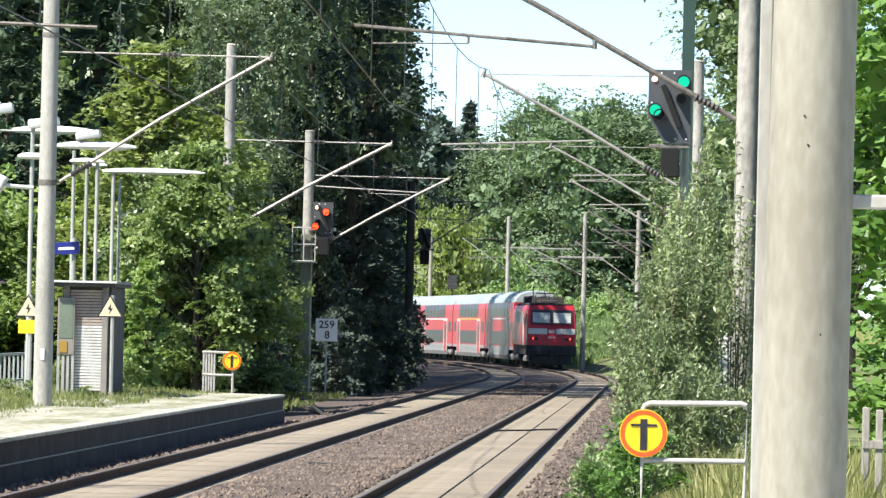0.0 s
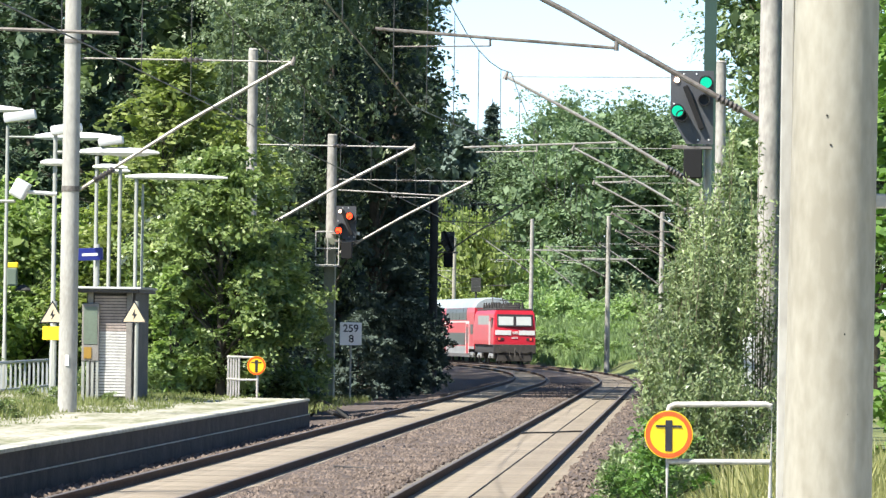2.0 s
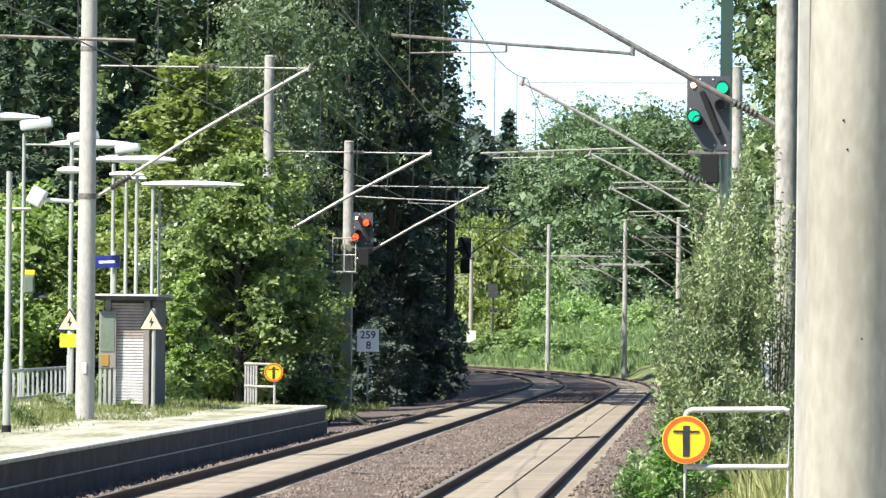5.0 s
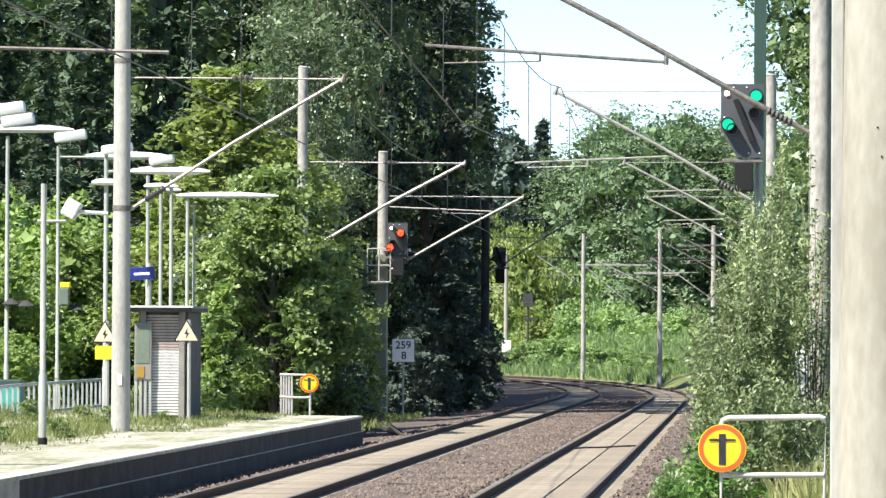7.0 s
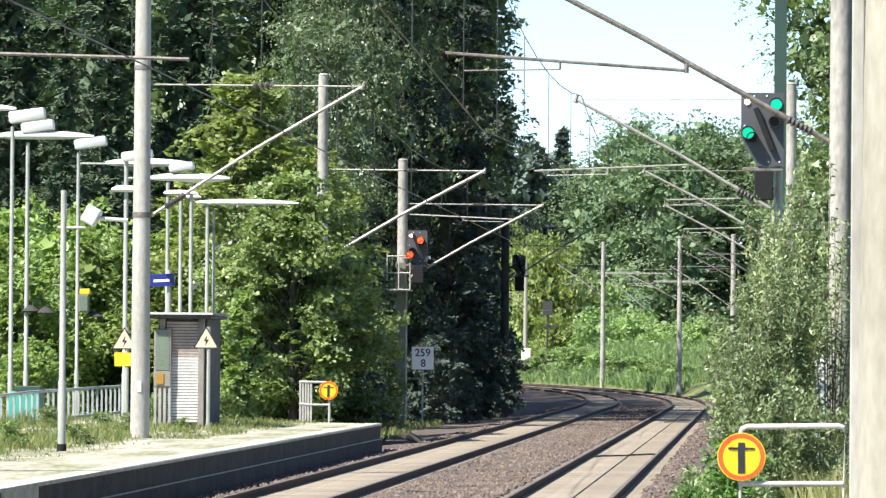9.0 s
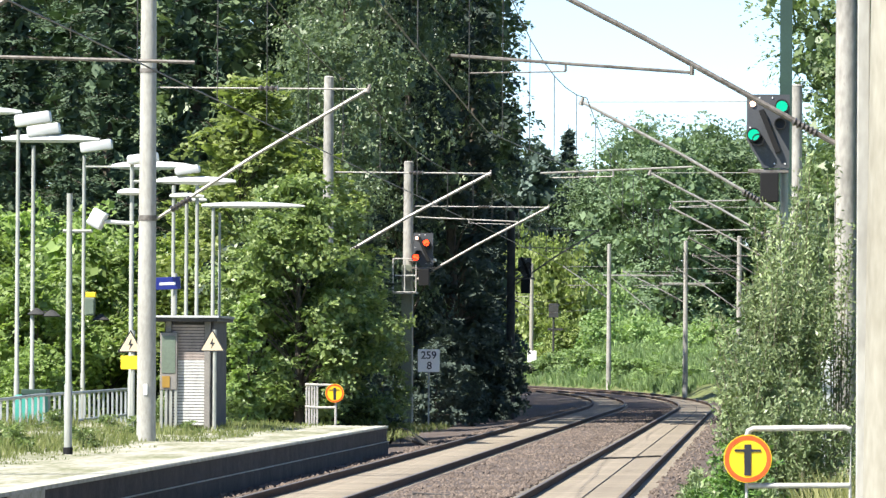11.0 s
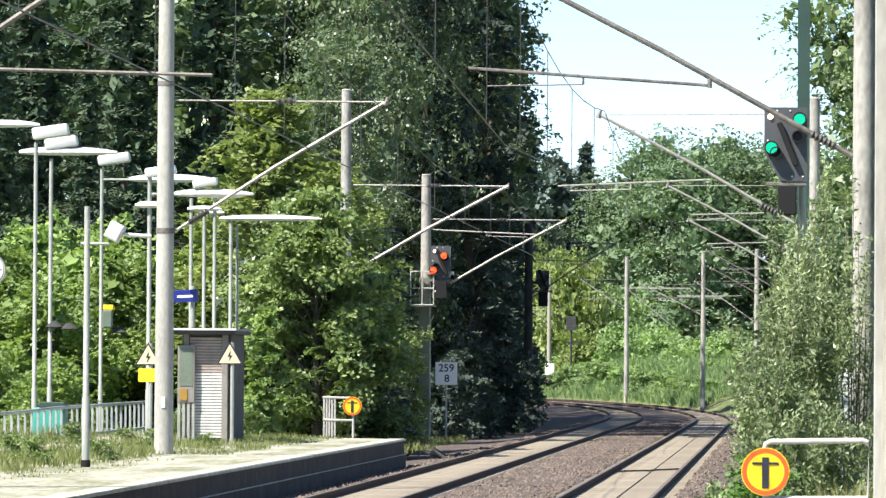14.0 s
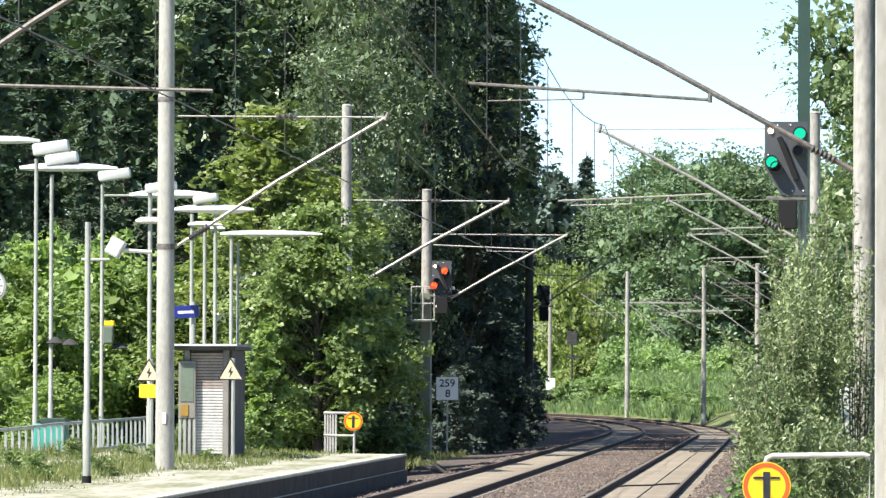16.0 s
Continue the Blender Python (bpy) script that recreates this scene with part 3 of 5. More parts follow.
m = concrete_mast(-12.0, 71.0, 9.5)
cantilever(m, -12.0, -7.5, 5.25, 8.05, (5.87, 5.76), (-11.9, -7.5), r=0.038, mat="tube_old", arm=False)
m = concrete_mast(-11.5, 101.0, 9.8, base=0.3, r=0.175, r_top=0.135, mat="mast_grey", label="pale round concrete mast standing on the platform")
cantilever(m, -11.5, -7.53, 4.52, 6.86, r=0.031)
part("band", Shape().tube([(0, 0, 7.14), (0, 0, 7.22)], 0.155, 20), "tube_old", m)
part("band", Shape().tube([(0, 0, 4.48), (0, 0, 4.58)], 0.165, 20), "tube_old", m)
part("plate", Shape().box(-0.03, 0.04, -0.185, -0.17, 1.35, 1.55, 0.004), "white", m, "small white plate")
m = concrete_mast(-12.0, 147.0, 9.36, r=0.17, r_top=0.125, mat="mast_old", label="weathered concrete mast rising out of the trees")
cantilever(m, -12.0, -7.77, 4.6, 6.87, r=0.042)
m = concrete_mast(-12.12, 180.0, 8.3, r=0.19, r_top=0.15, mat="mast_old", label="weathered concrete mast that carries a signal")
cantilever(m, -12.12, -7.65, 4.5, 6.88, (6.56, 6.42), (-11.9, -8.6), r=0.038)
m = concrete_mast(-10.4, 212.0, 7.55, r=0.17, r_top=0.15, mat="mast_dark", label="dark mast in the shade of the trees")
cantilever(m, -10.4, -7.13, 4.85, 6.88, (6.25, 6.2), (-10.4, -7.9), r=0.03, mat="tube_old")
m = concrete_mast(-21.1, 465.0, 9.9, r=0.19, r_top=0.15, mat="mast", label="pale mast with a white box outside the bend")
cantilever(m, -21.1, -25.2, 6.3, 8.4, (7.2, 7.15), (-21.4, -24.6), r=0.035, sign=-1.0)
part("box", Shape().box(-0.3, 0.45, -0.36, -0.2, 1.8, 2.75, 0.03), "white", m, "white box")

# masts right of the tracks; the first stands at the platform
m = thing("overhead_line_mast", pose(0.50, 23.5, 0), "thick smooth concrete mast standing on a platform", "mast", "overhead line masts")
part("pole", Shape().tube([(0.012 * (z - 2.0) * 0.6, 0, z) for z in (0.3, 1.0, 2.0, 3.0, 4.5, 7.0, 9.5)], [0.19, 0.186, 0.181, 0.176, 0.169, 0.158, 0.147], 48), "mast", m, "", True)
part("cable_duct", Shape().box(-0.217, -0.165, 0.03, 0.08, 0.35, 9.3, 0.006), "mast_grey", m, "narrow pale grey cable duct up the mast")
part("bracket", Shape().box(0.15, 0.75, -0.02, 0.04, 2.575, 2.635, 0.008), "railing", m, "pale horizontal bracket")
for z, a in ((2.95, -0.2), (2.05, 0.3), (1.72, 0.4), (3.75, 0.25), (2.83, -0.1)):
    part("bolt_hole", Shape().disc((0.18 * math.sin(a) + 0.007 * (z - 2), -0.178 * math.cos(a) - 0.003, z), 0.0045, 0.006, 12), "black", m)
m = concrete_mast(0.86, 85.0, 10.0, r=0.185, r_top=0.155, mat="mast_old", label="spalled concrete mast behind the willow bush")
cantilever(m, 0.86, -5.2, 5.30, 8.43, (6.36, 6.61), (-1.48, -5.1), tie=False, r=0.042, mat="tube_old", sign=-1.0)
part("clamp", Shape().tube([(-2.32, 0, 6.32), (-2.32, 0, 6.50)], 0.035, 8), "tube_old", m)
part("hose", Shape().tube([(0.17, -0.06, 10), (0.19, -0.08, 5), (0.2, -0.08, 0)], 0.02, 6), "cable", m)
m = thing("overhead_line_mast", pose(-0.06, 106.0, 0), "green steel beam mast above the signal", "mast", "overhead line masts")
part("beam", Shape().box(-0.115, 0.115, -0.118, -0.10, -0.4, 10.6).box(-0.115, 0.115, 0.10, 0.118, -0.4, 10.6).box(-0.008, 0.008, -0.10, 0.10, -0.4, 10.6), "green_steel", m, "green painted H-beam")
cantilever(m, -0.06, -3.89, 4.85, 6.87, (5.66, 5.53), (-1.8, -4.66), r=0.03, sign=-1.0)
m = concrete_mast(0.18, 130.0, 8.35, r=0.14, r_top=0.12, mat="mast_old", label="pale post behind the signal")
for x, y, top in ((0.1, 147.0, 7.6), (-0.05, 180.0, 7.7), (-0.35, 225.0, 7.9), (-0.9, 262.0, 8.0)):
    m = concrete_mast(x, y, top, mat="mast_old", label="weathered concrete mast beside the railway")
    e = along(y)[0] - 0.1
    cantilever(m, x, e, 5.0, 6.9, (6.2, 6.15), (x - 1.2, e + 0.6), r=0.03, mat="tube" if y < 200 else "tube_old", sign=-1.0)
m = concrete_mast(-2.6, 300.0, 8.6, r=0.16, r_top=0.12, mat="mast_old", label="weathered concrete mast beside the railway")
cantilever(m, -2.6, -5.9, 4.8, 6.9, (6.15, 6.1), (-3.4, -5.4), r=0.03, sign=-1.0)
m = concrete_mast(-6.22, 343.0, 9.25, r=0.17, r_top=0.12, mat="mast_old", label="slim grey concrete mast on the outside of the bend")
cantilever(m, -6.22, -10.0, 5.6, 7.4, (6.6, 6.55), (-6.3, -9.4), r=0.035, sign=-1.0)
part("crossarm", Shape().box(-1.6, 1.2, -0.06, 0.06, 6.62, 6.74, 0.01), "tube", m)
m = concrete_mast(-12.83, 405.0, 10.3, r=0.18, r_top=0.13, mat="mast_old", label="slim grey concrete mast on the outside of the bend")
cantilever(m, -12.83, -16.1, 6.5, 8.7, (7.4, 7.35), (-13.0, -15.8), r=0.035, sign=-1.0)
part("crossarm", Shape().box(-0.4, 4.6, -0.06, 0.06, 8.05, 8.15, 0.01), "tube", m)
part("guy", Shape().tube([(0.1, 0, 8.0), (3.0, 0, 5.6)], 0.04, 6), "tube", m, "sloping guy rod")


def wires(off, name, stops):
    """Carrying cable with sag, level contact wire and droppers between the supports."""
    w = thing(name, Matrix(), "thin dark overhead wires strung between masts", "overhead line", "overhead wires")
    carry, contact, drop = [], [], Shape()
    for i in range(len(stops) - 1):
        a, b = stops[i], stops[i + 1]
        for k in range(9):
            f = k / 8
            x, y, _ = along(a + (b - a) * f, off - 0.4)
            if off == 0:
                x -= 0.9 * ((a == 85) * (1 - f) + (b == 85) * f)
            ends = [8.35 if (q == 85 and off == 0) else (8.0 if q == 71 else 6.85) for q in (a, b)]
            zc = ends[0] + (ends[1] - ends[0]) * f - 0.55 * 4 * f * (1 - f) * (1.0 if a == 85 else min(1.0, (b - a) / 50))
            carry.append((x, y, zc)), contact.append((x, y, 5.45))
            if k % 2 and 40 < y < 330:
                drop.tube([(x, y, zc), (x, y, 5.45)], 0.007, 4, False)
    part("carrying_cable", Shape().tube(carry, 0.0085, 5), "wire", w)
    part("contact_wire", Shape().tube(contact, 0.010, 5), "wire", w)
    tagged(part("dropper_wire", drop, "wire", w), kind="stuff")


wires(0.0, "overhead_wires", [24, 85, 104, 147, 180, 225, 262, 300, 343, 390, 440, 500, 560])
wires(-GAP, "overhead_wires", [24, 71, 101, 147, 180, 205, 232, 300, 350, 400, 450, 520])


# ---- signals ----
def signal(x, y, z, lens, lit, label, board=(0.78, 1.34)):
    """A signal screen with two lit lenses, hoods, a small marker light and a lower box; z is the screen's top."""
    s = thing("railway_signal", pose(x, y, z), label, "railway signal", "signals")
    w, h = board
    c = 0.16 * w
    outline = [(-w / 2, 0), (w / 2, 0), (w / 2, -h), (w / 2 - 0.62 * w, -h), (-w / 2, -h * 0.62)]
    n = len(outline)
    sh = Shape().add([(a, 0, b) for a, b in outline] + [(a, 0.12, b) for a, b in outline], [tuple(range(n))[::-1], tuple(range(n, 2 * n))] + [(k, (k + 1) % n, n + (k + 1) % n, n + k) for k in range(n)])
    part("screen", sh, "signal_face", s, "dark grey signal screen")
    for lx, lz in lens:
        hood = part("hood", Shape().disc((lx, -0.22, lz), 0.125, 0.215, 20, 0.105), "black", s, "black lamp hood")
        part("lens", Shape().disc((lx, -0.03, lz), 0.104, 0.03, 20), lit, hood, "lit lens", True)
    for lx, lz in ((-0.23 * w, -0.62 * h), (0.28 * w, -0.4 * h)):
        part("hood", Shape().disc((lx, -0.2, lz), 0.11, 0.195, 18, 0.09), "black", s)
    if lens:
        part("marker_light", Shape().disc((-w / 2 + 0.11, -0.03, -0.17), 0.05, 0.03, 14), "lamp_white", s, "small lit marker light")
    bar = Shape().box(-0.05, 0.05, -0.10, -0.004, -0.42, 0.42, 0.01, pose(0.03, 0, -h * 0.50, 0, -22, 0))
    part("cover_bar", bar, "black", s, "black slanting cover")
    for bx, bz in ((-w * 0.2, -0.06), (w * 0.1, -0.06), (w * 0.4, -h + 0.08), (w * 0.15, -h + 0.08), (-w * 0.42, -h * 0.45)):
        part("bolt", Shape().disc((bx, -0.012, bz), 0.016, 0.012, 8), "white", s)
    part("lower_box", Shape().box(-0.14, 0.20, -0.16, 0.16, -h - 0.62, -h - 0.09, 0.02), "black", s, "black lower signal box")
    part("bracket", Shape().box(-0.36, 0.38, 0.02, 0.18, -h - 0.09, -h - 0.02, 0.01), "tube_old", s)
    return s


sg = signal(-0.38, 103.0, 6.88, [(0.25, -0.22), (-0.26, -0.74)], "lamp_green", "dark railway signal showing two green lights")
part("post", Shape().tube([(0.3, 0.3, -6.9), (0.3, 0.3, -1.2)], 0.07, 12), "zinc", sg, "", True)
sg = signal(-11.55, 178.6, 6.02, [(0.10, -0.32), (-0.23, -0.78)], "lamp_red", "dark railway signal showing two red lights", board=(0.62, 1.05))
part("arm", Shape().box(-0.5, 0.35, 0.2, 1.3, -0.9, -0.8, 0.01), "tube", sg)
cage = part("work_cage", Shape().box(-0.95, -0.2, -0.05, 0.9, -1.92, -1.89), "railing", sg, "pale tubular maintenance cage")
for a in (-0.95, -0.58, -0.22):
    part("cage_post", Shape().tube([(a, -0.05, -0.82), (a, -0.05, -1.88)], 0.022, 6), "railing", cage)
for b in (-0.82, -1.35, -1.88):
    part("cage_rail", Shape().tube([(-0.22, -0.05, b), (-0.95, -0.05, b), (-0.95, 0.9, b)], 0.022, 6), "railing", cage)
part("post", Shape().box(-0.74, -0.40, 0.80, 1.15, -6.4, -1.0, 0.02), "grey_green", sg, "grey-green post")
sg = signal(-9.88, 212.0, 5.85, [], "lamp_red", "unlit dark signal on a bracket in the shade", board=(0.5, 0.72))
part("arm", Shape().box(-0.6, 0.1, 0.06, 0.16, -0.5, -0.4, 0.01), "mast_dark", sg)
pz = thing("signal_post", pose(-19.9, 480.0, 0.3), "small grey signal box on a thin post", "signal")
part("post", Shape().tube([(0, 0, -0.8), (0, 0, 6.0)], 0.09, 8), "mast_dark", pz)
part("box", Shape().box(-0.42, 0.42, -0.15, 0.15, 5.3, 6.5, 0.03), "mast_dark", pz)
part("arm", Shape().box(-0.5, 0.8, -0.06, 0.06, 4.2, 4.4, 0.01), "mast_dark", pz)


# ---- writing ----
def lettering(name, text, size, m, mat, parent):
    cu = bpy.data.curves.new(name, "FONT")
    cu.body, cu.size, cu.align_x, cu.align_y, cu.extrude, cu.offset = text, size, "CENTER", "CENTER", 0.002, 0.004
    tmp = new(name, cu)
    me = bpy.data.meshes.new_from_object(tmp.evaluated_get(bpy.context.evaluated_depsgraph_get()))
    bpy.data.objects.remove(tmp)
    me.materials.clear()
    me.materials.append(MAT[mat])
    ob = new(name, me)
    ob.parent, ob.matrix_basis = parent, m
    return ob


kb = thing("kilometre_board", pose(-11.19, 176.0, 0), "white kilometre board with dark numbers on a post", "sign")
part("board", Shape().box(-0.34, 0.34, 0, 0.03, 1.62, 2.33, 0.006), "white", kb, "white enamel board")
part("post", Shape().tube([(0, 0.06, -0.4), (0, 0.06, 2.2)], 0.03, 8), "zinc", kb)
lettering("upper_number", "259", 0.33, pose(0, -0.006, 2.135, 90, 0, 0), "ink", kb)
lettering("lower_number", "8", 0.33, pose(0.02, -0.006, 1.81, 90, 0, 0), "ink", kb)


# ---- end-of-platform railings with warning discs ----
def warning_disc(parent, x, y, z, r):
    d = part("warning_disc", Shape().disc((x, y, z), r * 0.80, 0.012, 40), "yellow", parent, "round yellow no-trespassing disc")
    part("rim", Shape().disc((x, y - 0.004, z), r * 0.965, 0.02, 40, r * 0.785), "orange", d, "orange-red rim")
    part("edge", Shape().disc((x, y - 0.001, z), r, 0.018, 40, r * 0.96), "yellow_plate", d)
    k = r / 0.21
    part("upright_bar", Shape().box(x - 0.030 * k, x + 0.030 * k, y - 0.006, y - 0.001, z - 0.145 * k, z + 0.125 * k), "ink", d, "black upright bar of the symbol")
    part("cross_bar", Shape().box(x - 0.115 * k, x + 0.115 * k, y - 0.0085, y - 0.0062, z + 0.062 * k, z + 0.082 * k), "ink", d, "black cross bar of the symbol")


rl = thing("platform_railing", pose(0, 50.0, 0), "tubular pale steel railing with a round warning sign", "railing", "platform end railings")
rr = 0.026
pts = [(-0.36, 0, 0.3), (-0.36, 0, 1.36), (-0.345, 0, 1.41), (-0.30, 0, 1.43), (0.50, 0, 1.445), (0.545, 0, 1.43), (0.56, 0, 1.38), (0.545, 0, 0.3)]
part("frame", Shape().tube(pts, rr, 12), "railing", rl, "bent tube frame", True)
part("mid_rail", Shape().tube([(-0.35, 0, 0.925), (0.55, 0, 0.935)], rr * 0.95, 12), "railing", rl, "", True)
warning_disc(rl, -0.35, -0.06, 1.165, 0.213)

rl = thing("platform_railing", pose(-10.75, 134.0, 0), "pale slatted railing with a round warning sign at the platform end", "railing", "platform end railings")
part("post", Shape().tube([(0.02, 0, 0.0), (0.02, 0, 1.2)], 0.03, 8), "railing", rl)
part("top_rail", Shape().tube([(0.02, 0, 1.39), (-0.42, 0, 1.40), (-0.80, 1.3, 1.40)], 0.03, 8), "railing", rl)
part("mid_rail", Shape().tube([(0.02, 0, 0.86), (-0.42, 0, 0.86), (-0.80, 1.3, 0.87)], 0.028, 8), "railing", rl)
for k in range(5):
    part("slat", Shape().box(-0.42 - 0.09 * k - 0.022, -0.42 - 0.09 * k + 0.022, 0.3 * k, 0.3 * k + 0.04, 0.1, 1.4, 0.006), "railing", rl)
warning_disc(rl, 0.0, -0.06, 1.2, 0.225)


# ---- shelter with slatted wall ----
sh_ = thing("shelter", pose(-12.5, 117.5, PLAT), "small flat-roofed platform shelter with slatted wall", "shelter")
part("roof", Shape().box(-0.75, 0.66, -0.36, 3.2, 2.355, 2.405, 0.012), "roof_felt", sh_, "grey felt flat roof")
part("rim", Shape().box(-0.76, 0.67, -0.385, -0.362, 2.36, 2.40, 0.005), "lampshell", sh_, "pale metal roof rim")
part("fascia", Shape().box(-0.72, 0.63, -0.33, 3.17, 2.28, 2.353, 0.008), "shelter_dark", sh_)
part("side_wall", Shape().box(0.46, 0.52, 0.05, 2.8, 0, 2.28, 0.01), "shelter_dark", sh_, "dark boarded side wall")
part("back_wall", Shape().box(-0.5, -0.44, 0.05, 2.8, 0, 2.28, 0.01), "shelter_dark", sh_)
for x in (-0.47, 0.34):
    part("corner_post", Shape().box(x, x + 0.12, -0.06, 0.06, 0, 2.28, 0.01), "shelter", sh_)
# the top third of the slats is painted as roof shadow
for k in range(34):
    z = 0.12 + 0.062 * k
    part("slat", Shape().box(-0.34, 0.335, -0.02, 0.012, z, z + 0.048, 0.004, pose(0, 0, 0)), "slat" if k < 22 else "slat_roof_shade", sh_)
part("backing", Shape().box(-0.34, 0.335, 0.02, 0.04, 0.05, 2.28), "shelter_dark", sh_)
vm = thing("notice_case", pose(-12.90, 117.36, PLAT), "tall grey notice case with green panel", "notice board")
part("frame", Shape().box(-0.18, 0.18, 0, 0.14, 0.85, 2.05, 0.015), "shelter", vm)
part("panel", Shape().box(-0.14, 0.14, -0.012, 0.0, 1.2, 1.98, 0.004), "board_green", vm, "dull green panel")
part("notice", Shape().box(-0.13, 0.03, -0.016, -0.003, 0.9, 1.14, 0.002), "ochre", vm, "ochre notice")
for x in (-0.15, -0.05, 0.05, 0.15):
    part("leg", Shape().box(x - 0.03, x + 0.03, 0.02, 0.1, -0.02, 0.86, 0.006), "zinc", vm)


# ---- lamps ----
def lamp_post(x, y, top, heads, label, base=PLAT, r=0.05):
    p = thing("platform_lamp", pose(x, y, 0), label, "lamp", "platform lamps")
    part("pole", Shape().tube([(0, 0, base - 0.1), (0, 0, base + 1.1), (0, 0, base + 1.12), (0, 0, top)], [r * 1.25, r * 1.25, r, r * 0.9], 12), "zinc", p, "", True)
    for x0, x1, z, th, kind in heads:
        if kind == "long":
            n = 9
            sh = Shape()
            prof = [(-0.5, 0), (-0.35, 0.45), (0, 0.62), (0.35, 0.45), (0.5, 0), (0.3, -0.3), (-0.3, -0.3)]
            ring = [(x0 + (x1 - x0) * k / (n - 1), [0.45, 0.8, 0.95, 1, 1, 0.95, 0.85, 0.65, 0.3][k]) for k in range(n)]
            for xx, kk in ring:
                sh.v += [(xx, a * 0.30 * kk, z + b * th * kk) for a, b in prof]
            m = len(prof)
            for i in range(n - 1):
                sh.f += [(i * m + k, i * m + (k + 1) % m, (i + 1) * m + (k + 1) % m, (i + 1) * m + k) for k in range(m)]
            sh.f += [tuple(range(m))[::-1], tuple((n - 1) * m + k for k in range(m))]
            h = part("lamp_head", sh, "lampshell", p, "long pale lamp head", True)
            part("arm", Shape().tube([(min(0, x0), 0, z), (x0 + 0.1, 0, z)], 0.03, 8), "zinc", h)
        else:
            m = pose((x0 + x1) / 2, 0, z, 0, -8, 0)
            part("lamp_head", Shape().box(-(x1 - x0) / 2, (x1 - x0) / 2, -0.16, 0.16, -th / 2, th / 2, 0.05, m), "lampshell", p, "short box-shaped lamp head", True)
    return p


lamp_post(-17.55, 128.0, 7.2, [(-0.08, 0.75, 7.45, 0.28, "box"), (-1.6, 0.08, 7.6, 0.20, "long")], "grey lamp post with pale lamp heads behind the platform")
lamp_post(-17.60, 131.0, 6.95, [(-0.15, 0.62, 7.32, 0.26, "box"), (-0.75, 1.55, 7.09, 0.22, "long")], "grey lamp post with a long pale lamp head")
lamp_post(-17.91, 143.0, 7.15, [(-0.1, 0.72, 7.40, 0.26, "box"), (0.70, 2.87, 6.87, 0.24, "long")], "grey lamp post with two pale lamp heads")
lamp_post(-13.65, 117.0, 6.1, [(-0.1, 0.55, 6.17, 0.2, "box"), (0.52, 2.17, 5.69, 0.19, "long"), (0.9, 1.42, 5.93, 0.17, "box"), (-0.3, 0.35, 5.45, 0.16, "long")], "grey lamp post with several pale lamp heads")
lamp_post(-15.07, 138.0, 6.25, [(-0.1, 0.75, 5.98, 0.15, "long")], "slim lamp post beside the shelter")
lamp_post(-14.80, 138.5, 5.85, [(-0.05, 0.5, 5.9, 0.16, "long")], "slim lamp post beside the trees")
lamp_post(-14.49, 138.0, 6.26, [(-0.2, 0.7, 6.3, 0.16, "long")], "slim lamp post beside the trees")
lamp_post(-14.09, 138.0, 5.77, [(-0.28, 2.24, 5.75, 0.17, "long")], "slim lamp post with a very long pale lamp head")
lamp_post(-13.98, 138.5, 5.6, [], "slim bare post in front of the trees", r=0.035)
sp = lamp_post(-11.12, 87.0, 4.56, [], "slim grey post with a camera arm at the platform", r=0.05)
part("arm", Shape().tube([(-0.1, 0, 3.98), (0.36, 0, 3.98)], 0.025, 8), "zinc", sp)
part("camera_box", Shape().box(-0.12, 0.12, -0.1, 0.2, -0.14, 0.14, 0.03, pose(0.43, 0, 4.17, 0, 28, 0)), "lampshell", sp, "white box on the arm")
part("long_arm", Shape().tube([(0.5, 0, 4.13), (1.0, 0, 4.10)], 0.03, 8), "lampshell", sp)
part("foot", Shape().tube([(0, 0, PLAT - 0.05), (0, 0, PLAT + 0.13)], 0.075, 12), "black", sp, "black foot")
for x, y, z in ((-17.5, 131.0, 3.02), (-17.15, 131.0, 2.98), (-17.45, 143.0, 2.98)):
    s2 = thing("loudspeaker", pose(x, y, z), "small dark bell-shaped loudspeaker on a lamp post", "loudspeaker", "loudspeakers")
    part("bell", Shape().tube([(0, 0, 0.14), (0, 0, 0.1), (0, 0, 0.0), (0, 0, -0.02)], [0.04, 0.1, 0.22, 0.2], 14), "mast_dark", s2, "", True)
    part("bracket", Shape().tube([(0, 0, 0.1), (-0.2, 0, 0.1)], 0.02, 6), "mast_dark", s2)
bx = thing("grey_box", pose(-17.72, 142.8, 3.08), "grey control box on a lamp post", "box")
part("body", Shape().box(-0.12, 0.14, -0.1, 0.12, 0, 0.46, 0.02), "board_green", bx)
part("door", Shape().box(-0.09, 0.11, -0.115, -0.1, 0.04, 0.42, 0.004), "board_green", bx)
part("yellow_cap", Shape().box(-0.10, 0.16, -0.08, 0.10, 0.46, 0.60, 0.02), "yellow_plate", bx, "small yellow cap")

# station clock on a post
ck = thing("station_clock", pose(-14.54, 100.0, 0), "round white station clock on a grey post", "clock")
part("case", Shape().disc((0, -0.06, 3.80), 0.30, 0.12, 32), "zinc", ck, "", True)
part("dial", Shape().disc((0, -0.07, 3.80), 0.265, 0.012, 32), "white", ck, "white dial")
part("minute_pointer", Shape().box(-0.012, 0.012, -0.078, -0.073, 3.78, 4.0), "ink", ck, "black pointer")
part("hour_pointer", Shape().box(0.013, 0.15, -0.0785, -0.0735, 3.79, 3.812), "ink", ck, "black pointer")
for k in range(12):
    part("dial_mark", Shape().box(-0.008, 0.008, -0.077, -0.073, 0.195, 0.245, 0, pose(0, 0, 3.80, 0, 30 * k, 0)), "ink", ck)
